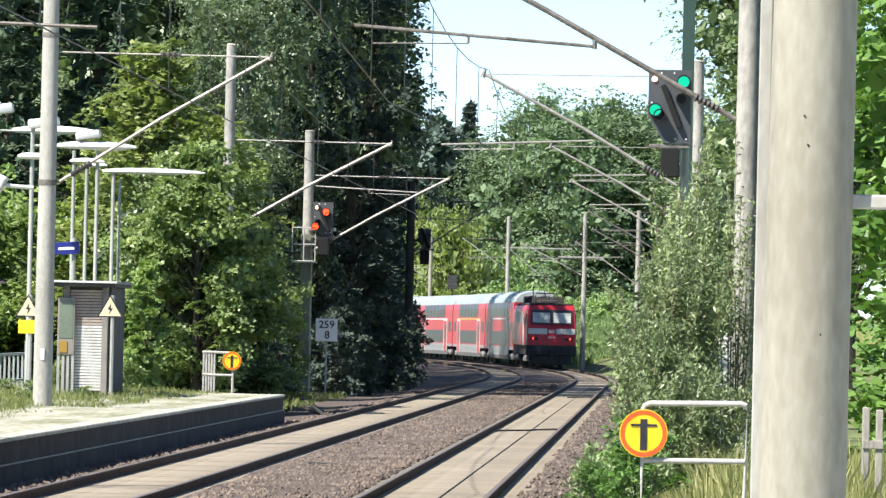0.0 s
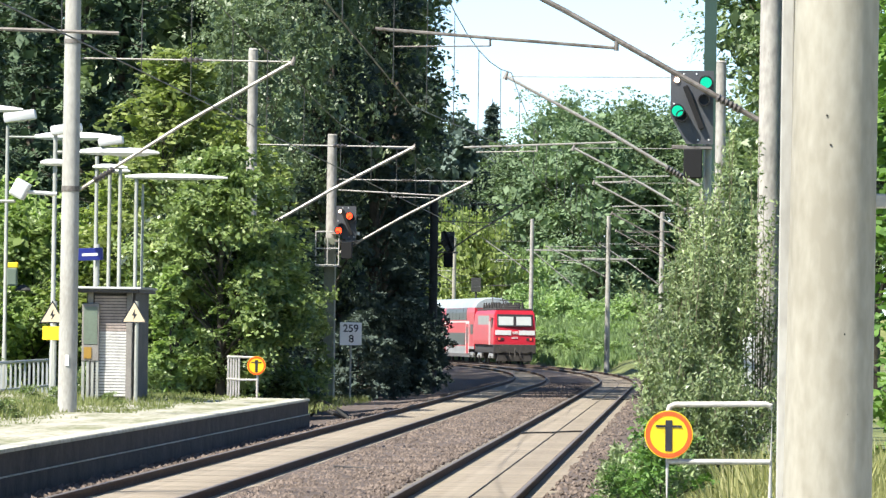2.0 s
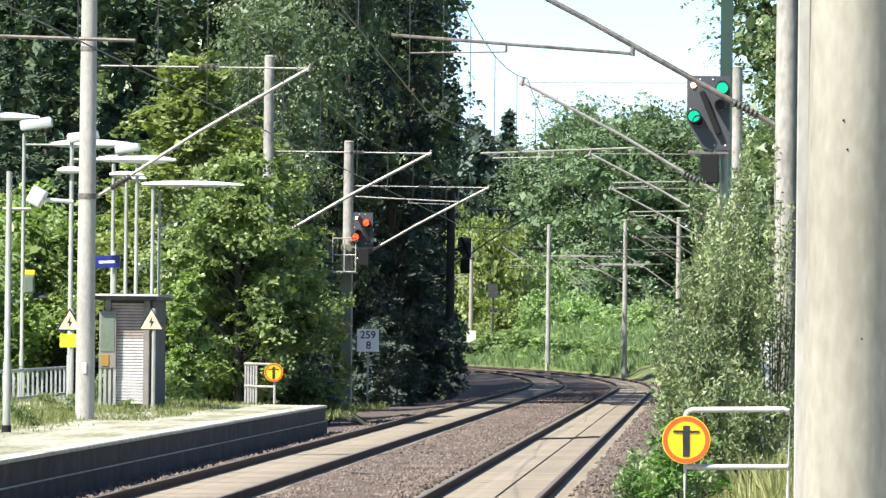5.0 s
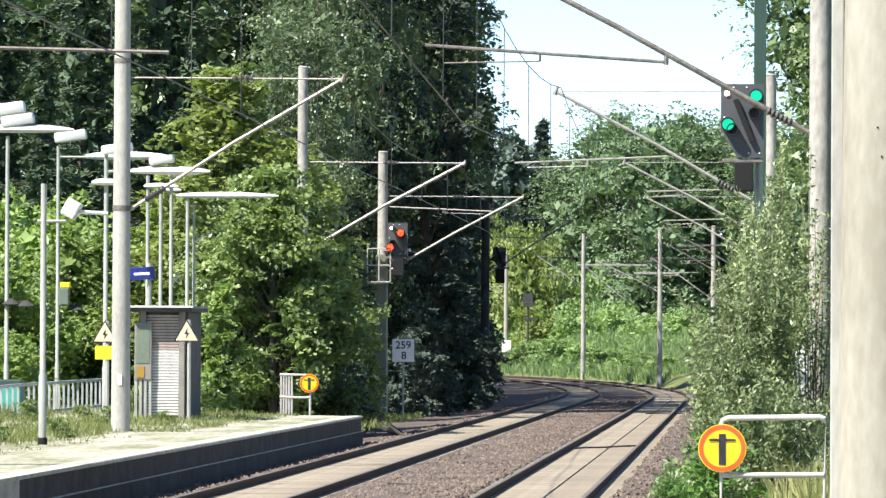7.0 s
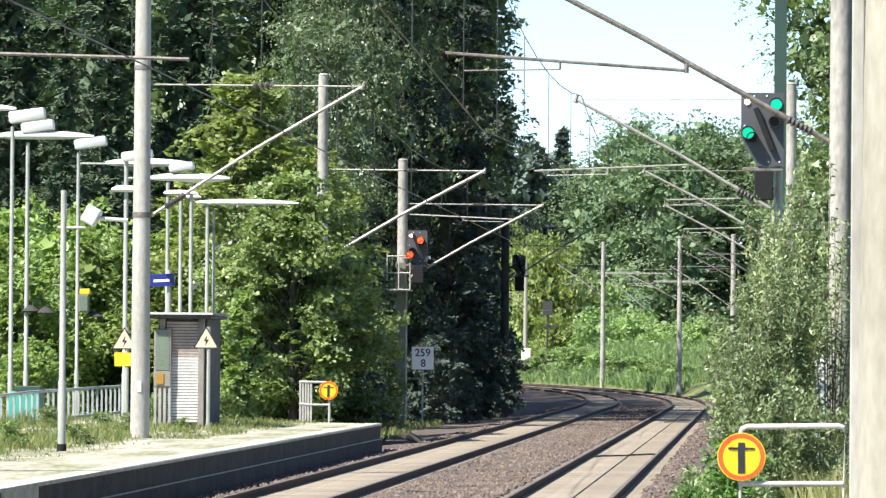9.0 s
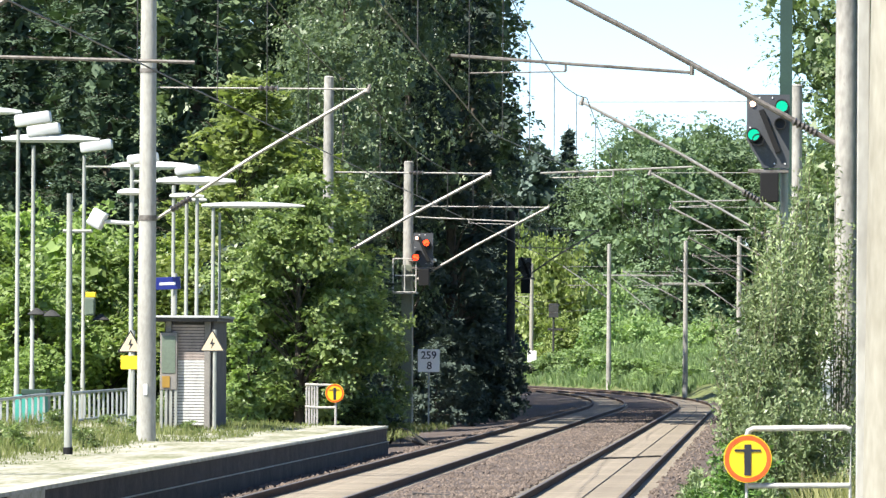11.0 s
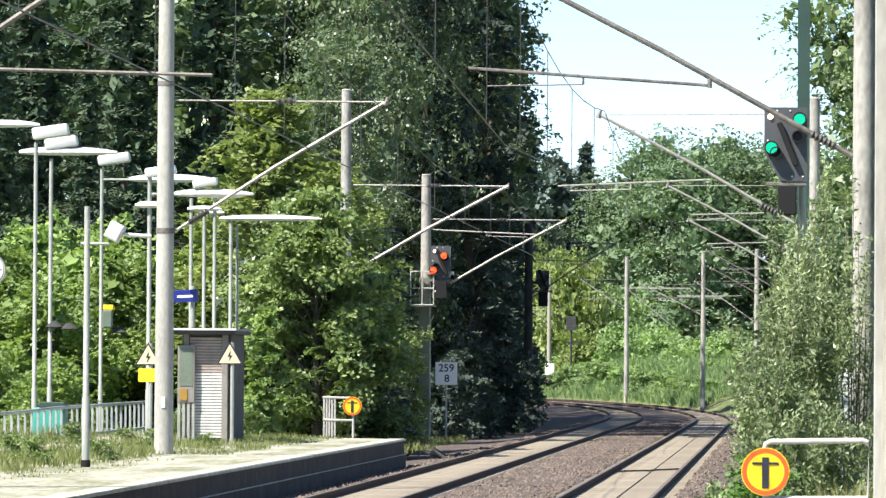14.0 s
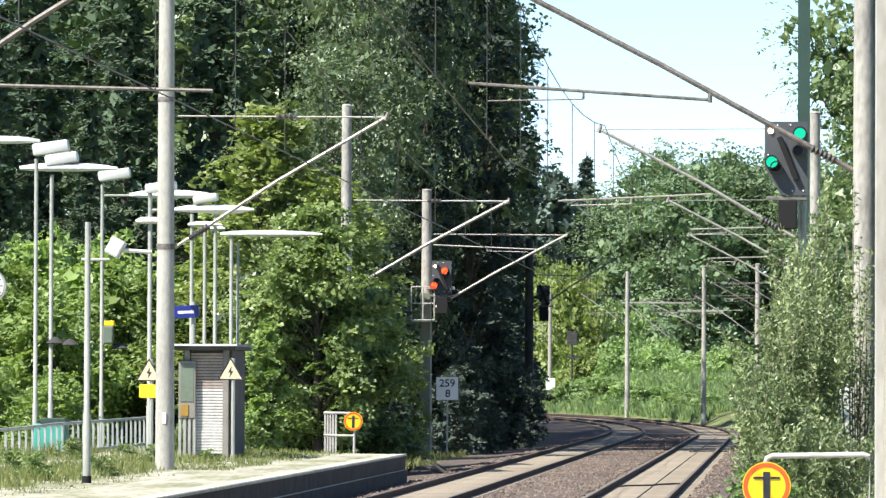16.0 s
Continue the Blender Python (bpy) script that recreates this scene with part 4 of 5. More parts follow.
part("post", Shape().tube([(-0.1, 0, PLAT - 0.1), (-0.1, 0, 3.5)], 0.06, 12), "zinc", ck)
part("sign_plate", Shape().box(-0.45, 0.14, -0.05, 0.05, 3.02, 3.4, 0.01), "shelter", ck)
part("lower_sign", Shape().box(-0.45, 0.1, -0.04, 0.04, 2.55, 2.85, 0.01, pose(0, 0, 0)), "white", ck)

bs = thing("station_sign", pose(-12.80, 118.0, 0), "dark blue station name sign on a post above the shelter", "sign")
part("panel", Shape().box(-0.26, 0.26, -0.05, 0.03, 3.46, 3.72, 0.008, pose(0, 0, 0, 0, -3, 0)), "blue", bs, "blue panel")
part("name_bar", Shape().box(-0.18, 0.16, -0.056, -0.049, 3.555, 3.61, 0, pose(0, 0, 0, 0, -3, 0)), "white", bs)
part("post", Shape().tube([(-0.05, 0.06, PLAT + 2.425), (-0.05, 0.06, 3.8)], 0.045, 10), "zinc", bs)


def triangle_sign(x, y, z, plate):
    t = thing("warning_triangle", pose(x, y, z), "triangular high-voltage warning sign" + (" above a yellow plate" if plate else ""), "sign", "warning triangles")

    def tri(k, d0, d1):
        p = [(-0.30 * k, -0.17 * k), (0.30 * k, -0.17 * k), (0, 0.35 * k)]
        return Shape().add([(a, d0, b) for a, b in p] + [(a, d1, b) for a, b in p], [(0, 1, 2), (3, 5, 4), (0, 3, 4, 1), (1, 4, 5, 2), (2, 5, 3, 0)])
    part("back", tri(0.9, -0.01, 0.01), "ink", t, "black edge")
    part("face", tri(0.76, -0.014, -0.010), "cream", t, "pale cream face")
    b = Shape().add([(0.02, -0.018, 0.14), (-0.05, -0.018, 0.0), (0.0, -0.018, 0.0), (-0.03, -0.018, -0.11), (0.06, -0.018, 0.03), (0.01, -0.018, 0.03)], [(0, 1, 2, 5), (5, 2, 3, 4)])
    part("flash", b, "ink", t)
    if plate:
        part("plate", Shape().box(-0.2, 0.28, -0.012, 0.008, -0.50, -0.22, 0.004), "yellow_plate", t, "bright yellow plate")
    part("post", Shape().tube([(0.05, 0.04, -1.9), (0.05, 0.04, 0.3)], 0.04, 8), "zinc", t)
    return t


triangle_sign(-13.53, 115.9, 2.28, True)
triangle_sign(-11.93, 116.8, 2.31, False)


# ---- fence and green container behind the platform ----
fn = thing("fence", Matrix(), "galvanised bar fence behind the platform", "fence")
fp = [(-16.19, 112.6, 1.13), (-16.12, 116.0, 1.15), (-16.05, 120.0, 1.2), (-16.0, 137.0, 1.25)]
part("top_rail", Shape().tube([fp[0], fp[1], fp[2], fp[3]], 0.035, 8), "fence", fn)
part("bottom_rail", Shape().tube([(x, y, z - 0.62) for x, y, z in fp], 0.03, 8), "fence", fn)
part("end_post", Shape().tube([(-16.19, 112.6, 1.13), (-16.26, 112.5, 1.11), (-16.29, 112.45, 1.04), (-16.29, 112.45, 0.3)], 0.035, 8), "fence", fn, "rounded end post")
for k in range(28):
    y = 113.6 + 23.4 * k / 27
    x = np.interp(y, [p[1] for p in fp], [p[0] for p in fp])
    part("bar", Shape().box(x - 0.025, x + 0.025, y - 0.02, y + 0.02, 0.35, np.interp(y, [p[1] for p in fp], [p[2] for p in fp]) + 0.0, 0.004), "fence", fn)
cn = thing("container", pose(-16.22, 122.0, PLAT - 0.1), "turquoise metal bin behind the fence", "bin")
part("body", Shape().box(-0.54, 0.13, 0, 0.5, 0, 0.80, 0.03), "turquoise", cn)
part("lid", Shape().box(-0.40, 0.16, -0.03, 0.53, 0.80, 0.92, 0.02), "green_steel", cn, "dark green lid")

# wooden fence posts and a pale cabinet
wf = thing("wooden_fence", pose(1.84, 55.0, 0), "old grey wooden fence posts in the grass", "fence")
for dx, top in ((-0.07, 1.38), (0.06, 1.36)):
    part("post", Shape().box(dx - 0.035, dx + 0.035, -0.05, 0.05, 0.0, top, 0.008), "wood", wf)
part("rail", Shape().box(-0.1, 0.1, -0.07, -0.05, 0.98, 1.06, 0.005), "wood", wf)
cb = thing("cabinet", pose(0.72, 88.0, 0), "pale grey equipment cabinet behind the willow bush", "cabinet")
part("body", Shape().box(-0.22, 0.3, -0.2, 0.2, -0.1, 2.1, 0.02), "white", cb)
part("door", Shape().box(-0.18, 0.26, -0.212, -0.2, 0.1, 2.0, 0.004), "lampshell", cb)


# ---- trees and bushes ----
def crown_lobes(rng, height, radius, base, count, pointed=0.0, fat=1.0):
    """Centres and radii of the leaf masses that make a crown."""
    out = []
    for k in range(count):
        f = (k + rng.uniform(0.1, 0.9)) / count
        z = base + (height - base) * f
        w = math.sqrt(max(0.02, 1 - (2 * f - 0.85) ** 2 / 1.4)) * (1 - pointed * f)
        a = rng.uniform(0, 6.28)
        d = radius * w * rng.uniform(0.35, 0.85)
        out.append((d * math.cos(a), d * math.sin(a), z, fat * radius * rng.uniform(0.28, 0.48) * (1 - 0.5 * pointed * f)))
    return out


def broadleaf(name, label, height, radius, base, mat, leaves, size, seed, lobes=26, pointed=0.0, trunk=0.22, category="tree", slim=0.62, droop=0.0, trunk_mat="bark", fat=1.0, flat=0.8, core=0.12, per_spray=20):
    """A tree or bush: tapered trunk, limbs to each leaf mass, and many single leaves."""
    rng = np.random.default_rng(seed)
    t = thing(name, Matrix(), label, category)
    lb = crown_lobes(rng, height, radius, base, lobes, pointed, fat)
    wood, limb = Shape(), Shape()
    top = base + (height - base) * 0.75
    bend = rng.normal(0, 0.06 * height * 0.2, 2)
    spine = [(bend[0] * f * f, bend[1] * f * f, -0.5 + (top + 0.5) * f) for f in (0, 0.1, 0.3, 0.55, 0.8, 1.0)]
    wood.tube(spine, [trunk * 1.3, trunk, trunk * 0.85, trunk * 0.6, trunk * 0.35, trunk * 0.12], 9)
    for x, y, z, r in lb:
        z0 = max(0.15 * height, z - 0.9 * r - 0.25 * math.hypot(x, y) - 0.05 * height)
        f = min(1, z0 / top)
        p0 = (bend[0] * f * f, bend[1] * f * f, z0)
        limb.tube([p0, ((p0[0] + x) / 2, (p0[1] + y) / 2, (z0 + z) / 2 + 0.1 * r), (x, y, z)], [trunk * 0.32 * (1.1 - 0.8 * f), trunk * 0.2 * (1.1 - 0.8 * f), 0.012], 5, False)
    part("trunk", wood, trunk_mat, t, "dark trunk", True)
    tagged(part("branchwork", limb, trunk_mat, t), kind="stuff")
    cen, nor, siz = [], [], []
    vol = np.array([r ** 2 for *_, r in lb])
    share = np.maximum(30, (leaves * vol / vol.sum())).astype(int)
    up = np.array([0.0, 0.0, 1.0])
    for (x, y, z, r), n in zip(lb, share):
        # flat sprays of leaves round the mass, each with one common slant
        k = max(7, n // per_spray)
        d = unit(rng.normal(size=(k, 3)) + up * 0.35)
        org = d * r * rng.uniform(0.55, 1.05, (k, 1)) * np.array([1.12, 1.12, flat])
        ax = unit(d * np.array([1, 1, 0.3]) + rng.normal(0, 0.35, (k, 3)) - up * 0.12)
        nm = unit(up * 0.8 + d * 0.75 + rng.normal(0, 0.3, (k, 3)))
        nm = unit(nm - ax * (ax * nm).sum(1, keepdims=True))
        sd = np.cross(nm, ax)
        ln = np.clip(0.6 * r, 2.0 * size, 6.0 * size) * rng.uniform(0.6, 1.35, (k, 1))
        pick = rng.integers(0, k, n)
        u, v, w = rng.uniform(-0.45, 1.0, (n, 1)), rng.normal(0, 0.36, (n, 1)), rng.normal(0, 0.07, (n, 1))
        v *= 1.05 - 0.7 * np.abs(u - 0.1)
        c = org[pick] + (ax[pick] * u + sd[pick] * v + nm[pick] * w - up * 0.16 * u * u) * ln[pick]
        if droop:
            c[:, 2] -= droop * rng.random(n) * np.linalg.norm(c[:, :2], axis=1)
        # fewer, larger leaves close the inside of the mass
        m = max(10, int(n * core))
        ci = unit(rng.normal(size=(m, 3))) * r * (0.62 * rng.random((m, 1)) ** 0.5) * np.array([1.1, 1.1, flat])
        cen += [c + np.array([x, y, z]), ci + np.array([x, y, z])]
        nor += [unit(nm[pick] + rng.normal(0, 0.34, (n, 3))), unit(rng.normal(size=(m, 3)))]
        siz += [np.full((n, 1), size), np.full((m, 1), min(2.8 * size, 0.55 * r))]
    cen, nor, siz = np.concatenate(cen), np.concatenate(nor), np.concatenate(siz)
    a, b = leaf_axes(rng, nor, siz, siz * slim)
    ob = new("crown", quads("crown", cen, a, b, MAT[mat]))
    ob.parent = t
    return t


def conifer(name, label, height, radius, mat, seed, per=60, size=0.45, tiers=26, category="conifer", rise=-0.28, slim=0.42, fluff=0.45, core=0.12):
    """A spruce: straight trunk, tiers of drooping boughs set with needle sprays."""
    rng = np.random.default_rng(seed)
    t = thing(name, Matrix(), label, category)
    part("trunk", Shape().tube([(0, 0, -0.5), (0, 0, height * 0.5), (0, 0, height)], [0.02 * height * 0.6, 0.008 * height, 0.02], 8), "bark", t)
    cen, nor, wood = [], [], Shape()
    for k in range(tiers):
        f = k / tiers
        z = height * (0.06 + 0.93 * f)
        reach = radius * (1 - f) ** 0.8 * rng.uniform(0.75, 1.15) + 0.12
        for j in range(7):
            a = rng.uniform(0, 6.28)
            L = reach * rng.uniform(0.7, 1.15)
            d = np.array([math.cos(a), math.sin(a), rise])
            wood.tube([(0, 0, z), (d[0] * L, d[1] * L, z + d[2] * L + 0.06 * L)], [0.025, 0.006], 4, False)
            n = max(6, int(per * (0.25 + L / max(radius, 0.1))))
            u = rng.uniform(0.1, 1.05, (n, 1)) ** 0.8
            side = np.array([-d[1], d[0], 0.0])
            tilt = rng.normal(0, 0.22)
            lie = unit((np.array([0, 0, 1.0]) - 0.5 * rise * np.array([d[0], d[1], 0]) + tilt * side)[None, :])
            v = rng.normal(0, 0.17, (n, 1)) * (1.15 - 0.6 * u) * (L + 0.4)
            c = d * L * u + (side - tilt * np.array([0, 0, 1.0])) * v + rng.normal(0, 0.05 * L + 0.05, (n, 3)) * np.array([1, 1, fluff]) + np.array([0, 0, z])
            c[:, 2] += 0.06 * L - 0.10 * L * u[:, 0] ** 2 * (rise < 0)
            cen.append(c)
            nor.append(unit(rng.normal(0, 0.3, (n, 3)) + lie))
    tagged(part("branchwork", wood, "bark", t), kind="stuff")
    n = sum(len(c) for c in cen)
    # inner boughs close the middle of the tree
    m = int(n * core)
    f, a = rng.random((m, 1)), rng.uniform(0, 6.28, (m, 1))
    d = radius * 0.5 * (1 - f) ** 0.8 * rng.random((m, 1)) ** 0.5
    cen.append(np.concatenate([d * np.cos(a), d * np.sin(a), height * (0.06 + 0.9 * f)], 1)), nor.append(unit(rng.normal(size=(m, 3))))
    siz = np.concatenate([np.full((n, 1), size), np.full((m, 1), min(2.5 * size, 0.3 * radius))])
    cen, nor = np.concatenate(cen), np.concatenate(nor)
    a, b = leaf_axes(rng, nor, siz, siz * slim)
    ob = new("needles", quads("needles", cen, a, b, MAT[mat]))
    ob.parent = t
    return t


def plant(proto, spots):
    """The prototype goes to the first spot, copies to the others: x, y, z, scale, turn, height factor."""
    for i, (x, y, z, k, turn, hk) in enumerate(spots):
        m = pose(x, y, z, 0, 0, turn) @ Matrix.Diagonal((k, k, k * hk, 1))
        if i == 0:
            first = m
        else:
            copy_thing(proto, m)
    proto.matrix_basis = first


# hornbeam in front of the masts beyond the platform
h1 = broadleaf("hornbeam", "dense yellow-green hornbeam beside the platform end", 6.5, 2.6, 0.5, "leaf_hornbeam", 26000, 0.145, 11, lobes=58, trunk=0.14, flat=0.5, pointed=0.3, fat=0.72, core=0.09)
plant(h1, [(-12.3, 142.0, 0.2, 0.97, 0, 1.0), (-13.4, 144.5, 0.2, 0.86, 70, 1.05), (-11.6, 144.6, 0.0, 0.74, 160, 1.0), (-11.5, 159.0, -0.2, 0.42, 40, 1.25)])
iw = broadleaf("climbing_ivy", "pale green ivy climbing a thin stem", 3.2, 0.42, 0.1, "leaf_light", 5200, 0.11, 31, lobes=26, trunk=0.05, category="climber", slim=0.85)
plant(iw, [(-13.0, 136.0, 0.35, 1.0, 0, 1.0)])
h2 = broadleaf("young_hornbeam", "tall yellow-green young tree with a pointed crown", 10.0, 3.3, 0.8, "leaf_larch", 21000, 0.175, 12, lobes=64, pointed=0.74, trunk=0.12, fat=0.62, flat=0.75, core=0.05, per_spray=16)
plant(h2, [(-14.7, 152.0, 0.2, 1.22, 0, 0.755), (-16.1, 157.0, 0.2, 0.95, 100, 0.74), (-12.9, 155.0, 0.2, 0.98, 200, 0.76)])
# light shrubs behind the fence
b1 = broadleaf("shrub", "bright green leafy shrub behind the fence", 4.2, 1.9, 0.2, "leaf_light", 7800, 0.172, 13, lobes=26, trunk=0.06, category="shrub")
plant(b1, [(-20.0, 150.0, 0.4, 1.0, 0, 0.9), (-18.4, 153.0, 0.4, 1.05, 60, 1.0), (-22.2, 152.0, 0.4, 1.1, 130, 1.0), (-16.8, 155.0, 0.4, 0.95, 200, 0.9),
           (-19.2, 158.0, 0.4, 1.25, 20, 1.0), (-21.5, 160.0, 0.4, 1.3, 280, 1.0), (-23.4, 158.0, 0.4, 1.2, 310, 1.0), (-15.4, 158.0, 0.4, 0.9, 90, 0.85), (-20.8, 141.0, 0.4, 0.62, 15, 0.9), (-18.8, 139.5, 0.4, 0.55, 170, 0.8)])
# dark trees along the left side
d1 = broadleaf("oak", "tall dark green broadleaf tree beside the track", 21.0, 4.0, 1.5, "leaf_dark", 9500, 0.36, 14, lobes=60, trunk=0.32)
plant(d1, [(-14.6, 216.0, 0, 0.8, 0, 1.15), (-16.8, 226.0, 0, 1.05, 90, 1.0), (-24.5, 219.0, 0, 1.0, 300, 1.0), (-28.0, 222.0, 0, 1.0, 150, 1.05)])
d2 = broadleaf("beech", "tall mid-green broadleaf tree in the wood", 22.0, 4.2, 3.0, "leaf_mid", 29000, 0.20, 15, lobes=56, trunk=0.3, core=0.08)
# first spot shades the kilometre board, last is added to shade ivy trees
plant(d2, [(-14.3, 173.5, 0, 0.5, 70, 1.1), (-14.7, 187.0, 0, 0.62, 120, 1.4), (-13.6, 192.0, 0, 0.5, 300, 1.75), (-14.4, 199.0, 0, 0.75, 200, 1.7)])
d3 = broadleaf("beech", "tall mid-green broadleaf tree deep in the wood", 22.0, 4.2, 3.0, "leaf_mid", 9000, 0.38, 42, lobes=50, trunk=0.3)
plant(d3, [(-20.6, 203.0, 0, 0.95, 40, 1.0), (-18.2, 214.0, 0, 1.0, 80, 1.05)])
iv = broadleaf("ivy_tree", "shade-toned ivy-covered tree trunk beside the track", 19.0, 1.55, 0.3, "leaf_shade_tint", 10500, 0.25, 16, lobes=64, trunk=0.25)
# the last three are added to shade the trees behind, kilometre board and post
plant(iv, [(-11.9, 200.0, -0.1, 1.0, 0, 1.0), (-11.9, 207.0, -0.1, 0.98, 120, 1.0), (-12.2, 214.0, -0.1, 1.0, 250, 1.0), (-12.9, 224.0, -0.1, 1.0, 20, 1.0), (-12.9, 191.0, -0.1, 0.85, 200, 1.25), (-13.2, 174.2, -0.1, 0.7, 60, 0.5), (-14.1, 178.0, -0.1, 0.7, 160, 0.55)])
iv2 = broadleaf("ivy_tree", "shade-toned ivy-covered tree along the inside of the bend", 19.0, 1.6, 0.3, "leaf_shade_tint", 4500, 0.36, 41, lobes=52, trunk=0.25)
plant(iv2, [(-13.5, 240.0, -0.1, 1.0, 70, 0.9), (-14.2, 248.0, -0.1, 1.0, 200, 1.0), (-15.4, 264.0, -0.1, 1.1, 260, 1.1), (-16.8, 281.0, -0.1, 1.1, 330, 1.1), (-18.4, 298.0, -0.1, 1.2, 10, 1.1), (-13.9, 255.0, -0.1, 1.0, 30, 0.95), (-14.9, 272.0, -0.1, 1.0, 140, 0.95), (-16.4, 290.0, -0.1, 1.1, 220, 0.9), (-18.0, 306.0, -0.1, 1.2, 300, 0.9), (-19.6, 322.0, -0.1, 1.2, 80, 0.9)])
c1 = conifer("spruce", "dark green spruce in the wood behind the platform", 20.0, 3.3, "leaf_needle", 17, per=76, size=0.30, tiers=25)
plant(c1, [(-26.5, 192.0, 0, 1.0, 0, 1.0), (-23.0, 190.0, 0, 0.95, 80, 1.0), (-29.0, 198.0, 0, 1.05, 170, 1.0), (-20.2, 192.0, 0, 1.0, 30, 1.1), (-25.0, 204.0, 0, 1.1, 250, 1.0), (-31.5, 204.0, 0, 1.1, 310, 1.0), (-17.4, 195.0, 0, 1.0, 140, 1.1), (-22.5, 176.0, 0, 0.62, 20, 1.0), (-25.6, 178.0, 0, 0.7, 200, 1.0)])
oh = broadleaf("oak", "dark tree with branches reaching over the track", 19.0, 2.3, 8.0, "leaf_mid", 12000, 0.19, 29, lobes=34, trunk=0.22)
plant(oh, [(-12.0, 210.0, -0.1, 1.0, 0, 1.0)])
# undergrowth along the left track, its shade put into the leaf colour
u1 = broadleaf("undergrowth", "shade-toned leafy undergrowth beside the track", 3.2, 1.25, 0.0, "leaf_shade_tint", 3400, 0.15, 18, lobes=22, trunk=0.04, category="shrub")
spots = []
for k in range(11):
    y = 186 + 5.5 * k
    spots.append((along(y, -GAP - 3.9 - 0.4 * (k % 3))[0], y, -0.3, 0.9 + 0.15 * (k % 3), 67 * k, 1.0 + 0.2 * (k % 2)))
# clumps near y 146 to 150 are added to darken the hornbeams' gaps
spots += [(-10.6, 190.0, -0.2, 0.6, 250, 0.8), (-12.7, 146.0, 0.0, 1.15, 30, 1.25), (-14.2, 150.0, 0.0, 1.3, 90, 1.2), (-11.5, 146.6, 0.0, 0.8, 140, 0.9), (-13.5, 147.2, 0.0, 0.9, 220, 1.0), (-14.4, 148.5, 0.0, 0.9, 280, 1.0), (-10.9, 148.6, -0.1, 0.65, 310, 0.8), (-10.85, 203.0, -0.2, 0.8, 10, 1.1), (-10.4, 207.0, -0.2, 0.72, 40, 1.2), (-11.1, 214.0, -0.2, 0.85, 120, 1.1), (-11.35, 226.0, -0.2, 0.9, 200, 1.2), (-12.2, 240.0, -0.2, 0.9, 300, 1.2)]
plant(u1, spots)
u2 = broadleaf("undergrowth", "green leafy weeds under the trees", 1.5, 0.8, 0.0, "leaf_hornbeam", 1700, 0.13, 19, lobes=14, trunk=0.02, category="shrub")
plant(u2, [(-11.6, 152.0, -0.1, 0.8, 0, 0.9), (-11.7, 160.0, -0.2, 0.7, 80, 0.9), (-10.2, 149.0, -0.1, 0.5, 200, 0.8), (-13.0, 131.0, 0.4, 0.6, 30, 0.8), (-13.6, 124.5, 0.4, 0.7, 60, 1.2)] + [(-15.6 + 0.31 * k, 84.0 + 4.7 * ((k * 5) % 9), 0.42, 0.26 + 0.05 * (k % 4), 47 * k, 0.9) for k in range(14)])
# wood inside the bend, mostly unseen; added to hide the line and cast shade
plant(broadleaf("beech", "dark green tree inside the bend, mostly unseen, added for shade", 20.0, 4.2, 1.0, "leaf_dark", 3600, 0.66, 20, lobes=46, trunk=0.3),
      [(-18.0, 262.0, 0, 1.0, 0, 1.0), (-22.5, 285.0, 0, 1.0, 60, 1.0), (-26.5, 310.0, 0, 1.0, 130, 1.0), (-30.0, 335.0, 0, 1.0, 220, 1.0), (-34.0, 365.0, 0, 1.05, 290, 1.0), (-25.0, 262.0, 0, 1.1, 20, 1.0), (-38.0, 395.0, 0, 1.1, 80, 1.0), (-29.5, 236.0, 0, 1.0, 40, 1.0), (-33.0, 240.0, 0, 1.0, 100, 1.0), (-26.0, 246.0, 0, 1.0, 180, 1.05), (-37.0, 236.0, 0, 1.0, 10, 1.0), (-17.6, 250.0, 0, 0.9, 70, 1.05), (-19.8, 274.0, 0, 0.95, 210, 1.05), (-22.0, 298.0, 0, 0.95, 330, 1.05), (-16.4, 236.0, 0, 0.8, 150, 1.1), (-17.6, 243.0, 0, 0.8, 20, 1.1), (-20.0, 256.0, 0, 0.95, 110, 1.05), (-21.2, 286.0, 0, 0.95, 260, 1.05), (-21.0, 316.0, 0, 1.15, 30, 1.15), (-22.6, 330.0, 0, 1.15, 100, 1.15), (-24.4, 343.0, 0, 1.15, 190, 1.15), (-26.6, 358.0, 0, 1.15, 240, 1.15)])
# bank outside the bend: light bushes, far woods behind
y0 = broadleaf("bush", "yellow-green bush on the bank outside the bend", 5.0, 3.0, 0.0, "leaf_larch", 8500, 0.27, 43, lobes=26, trunk=0.08, category="shrub")
plant(y0, [(-20.5, 505.0, 0, 1.3, 0, 1.7), (-23.0, 512.0, 0, 1.35, 60, 1.75), (-19.6, 486.0, 0, 0.8, 130, 1.3)])
y1 = broadleaf("bush", "light green bush on the bank outside the bend", 5.0, 3.0, 0.0, "leaf_bank", 5600, 0.33, 21, lobes=26, trunk=0.08, category="shrub")
plant(y1, [(-17.5, 510.0, 0, 1.2, 130, 1.4), (-15.2, 480.0, 0, 0.95, 200, 1.15), (-12.2, 470.0, 0, 0.9, 300, 1.1), (-10.0, 455.0, 0, 0.85, 20, 0.95), (-7.6, 440.0, 0, 0.9, 90, 0.95), (-5.2, 425.0, 0, 0.9, 160, 1.0), (-2.8, 400.0, 0, 0.8, 250, 1.0), (-26.0, 522.0, 0, 1.3, 220, 1.3), (-13.4, 500.0, 0, 1.1, 45, 1.0), (-1.6, 365.0, 0, 0.7, 120, 1.0), (-28.5, 530.0, 0, 1.3, 20, 1.2)])
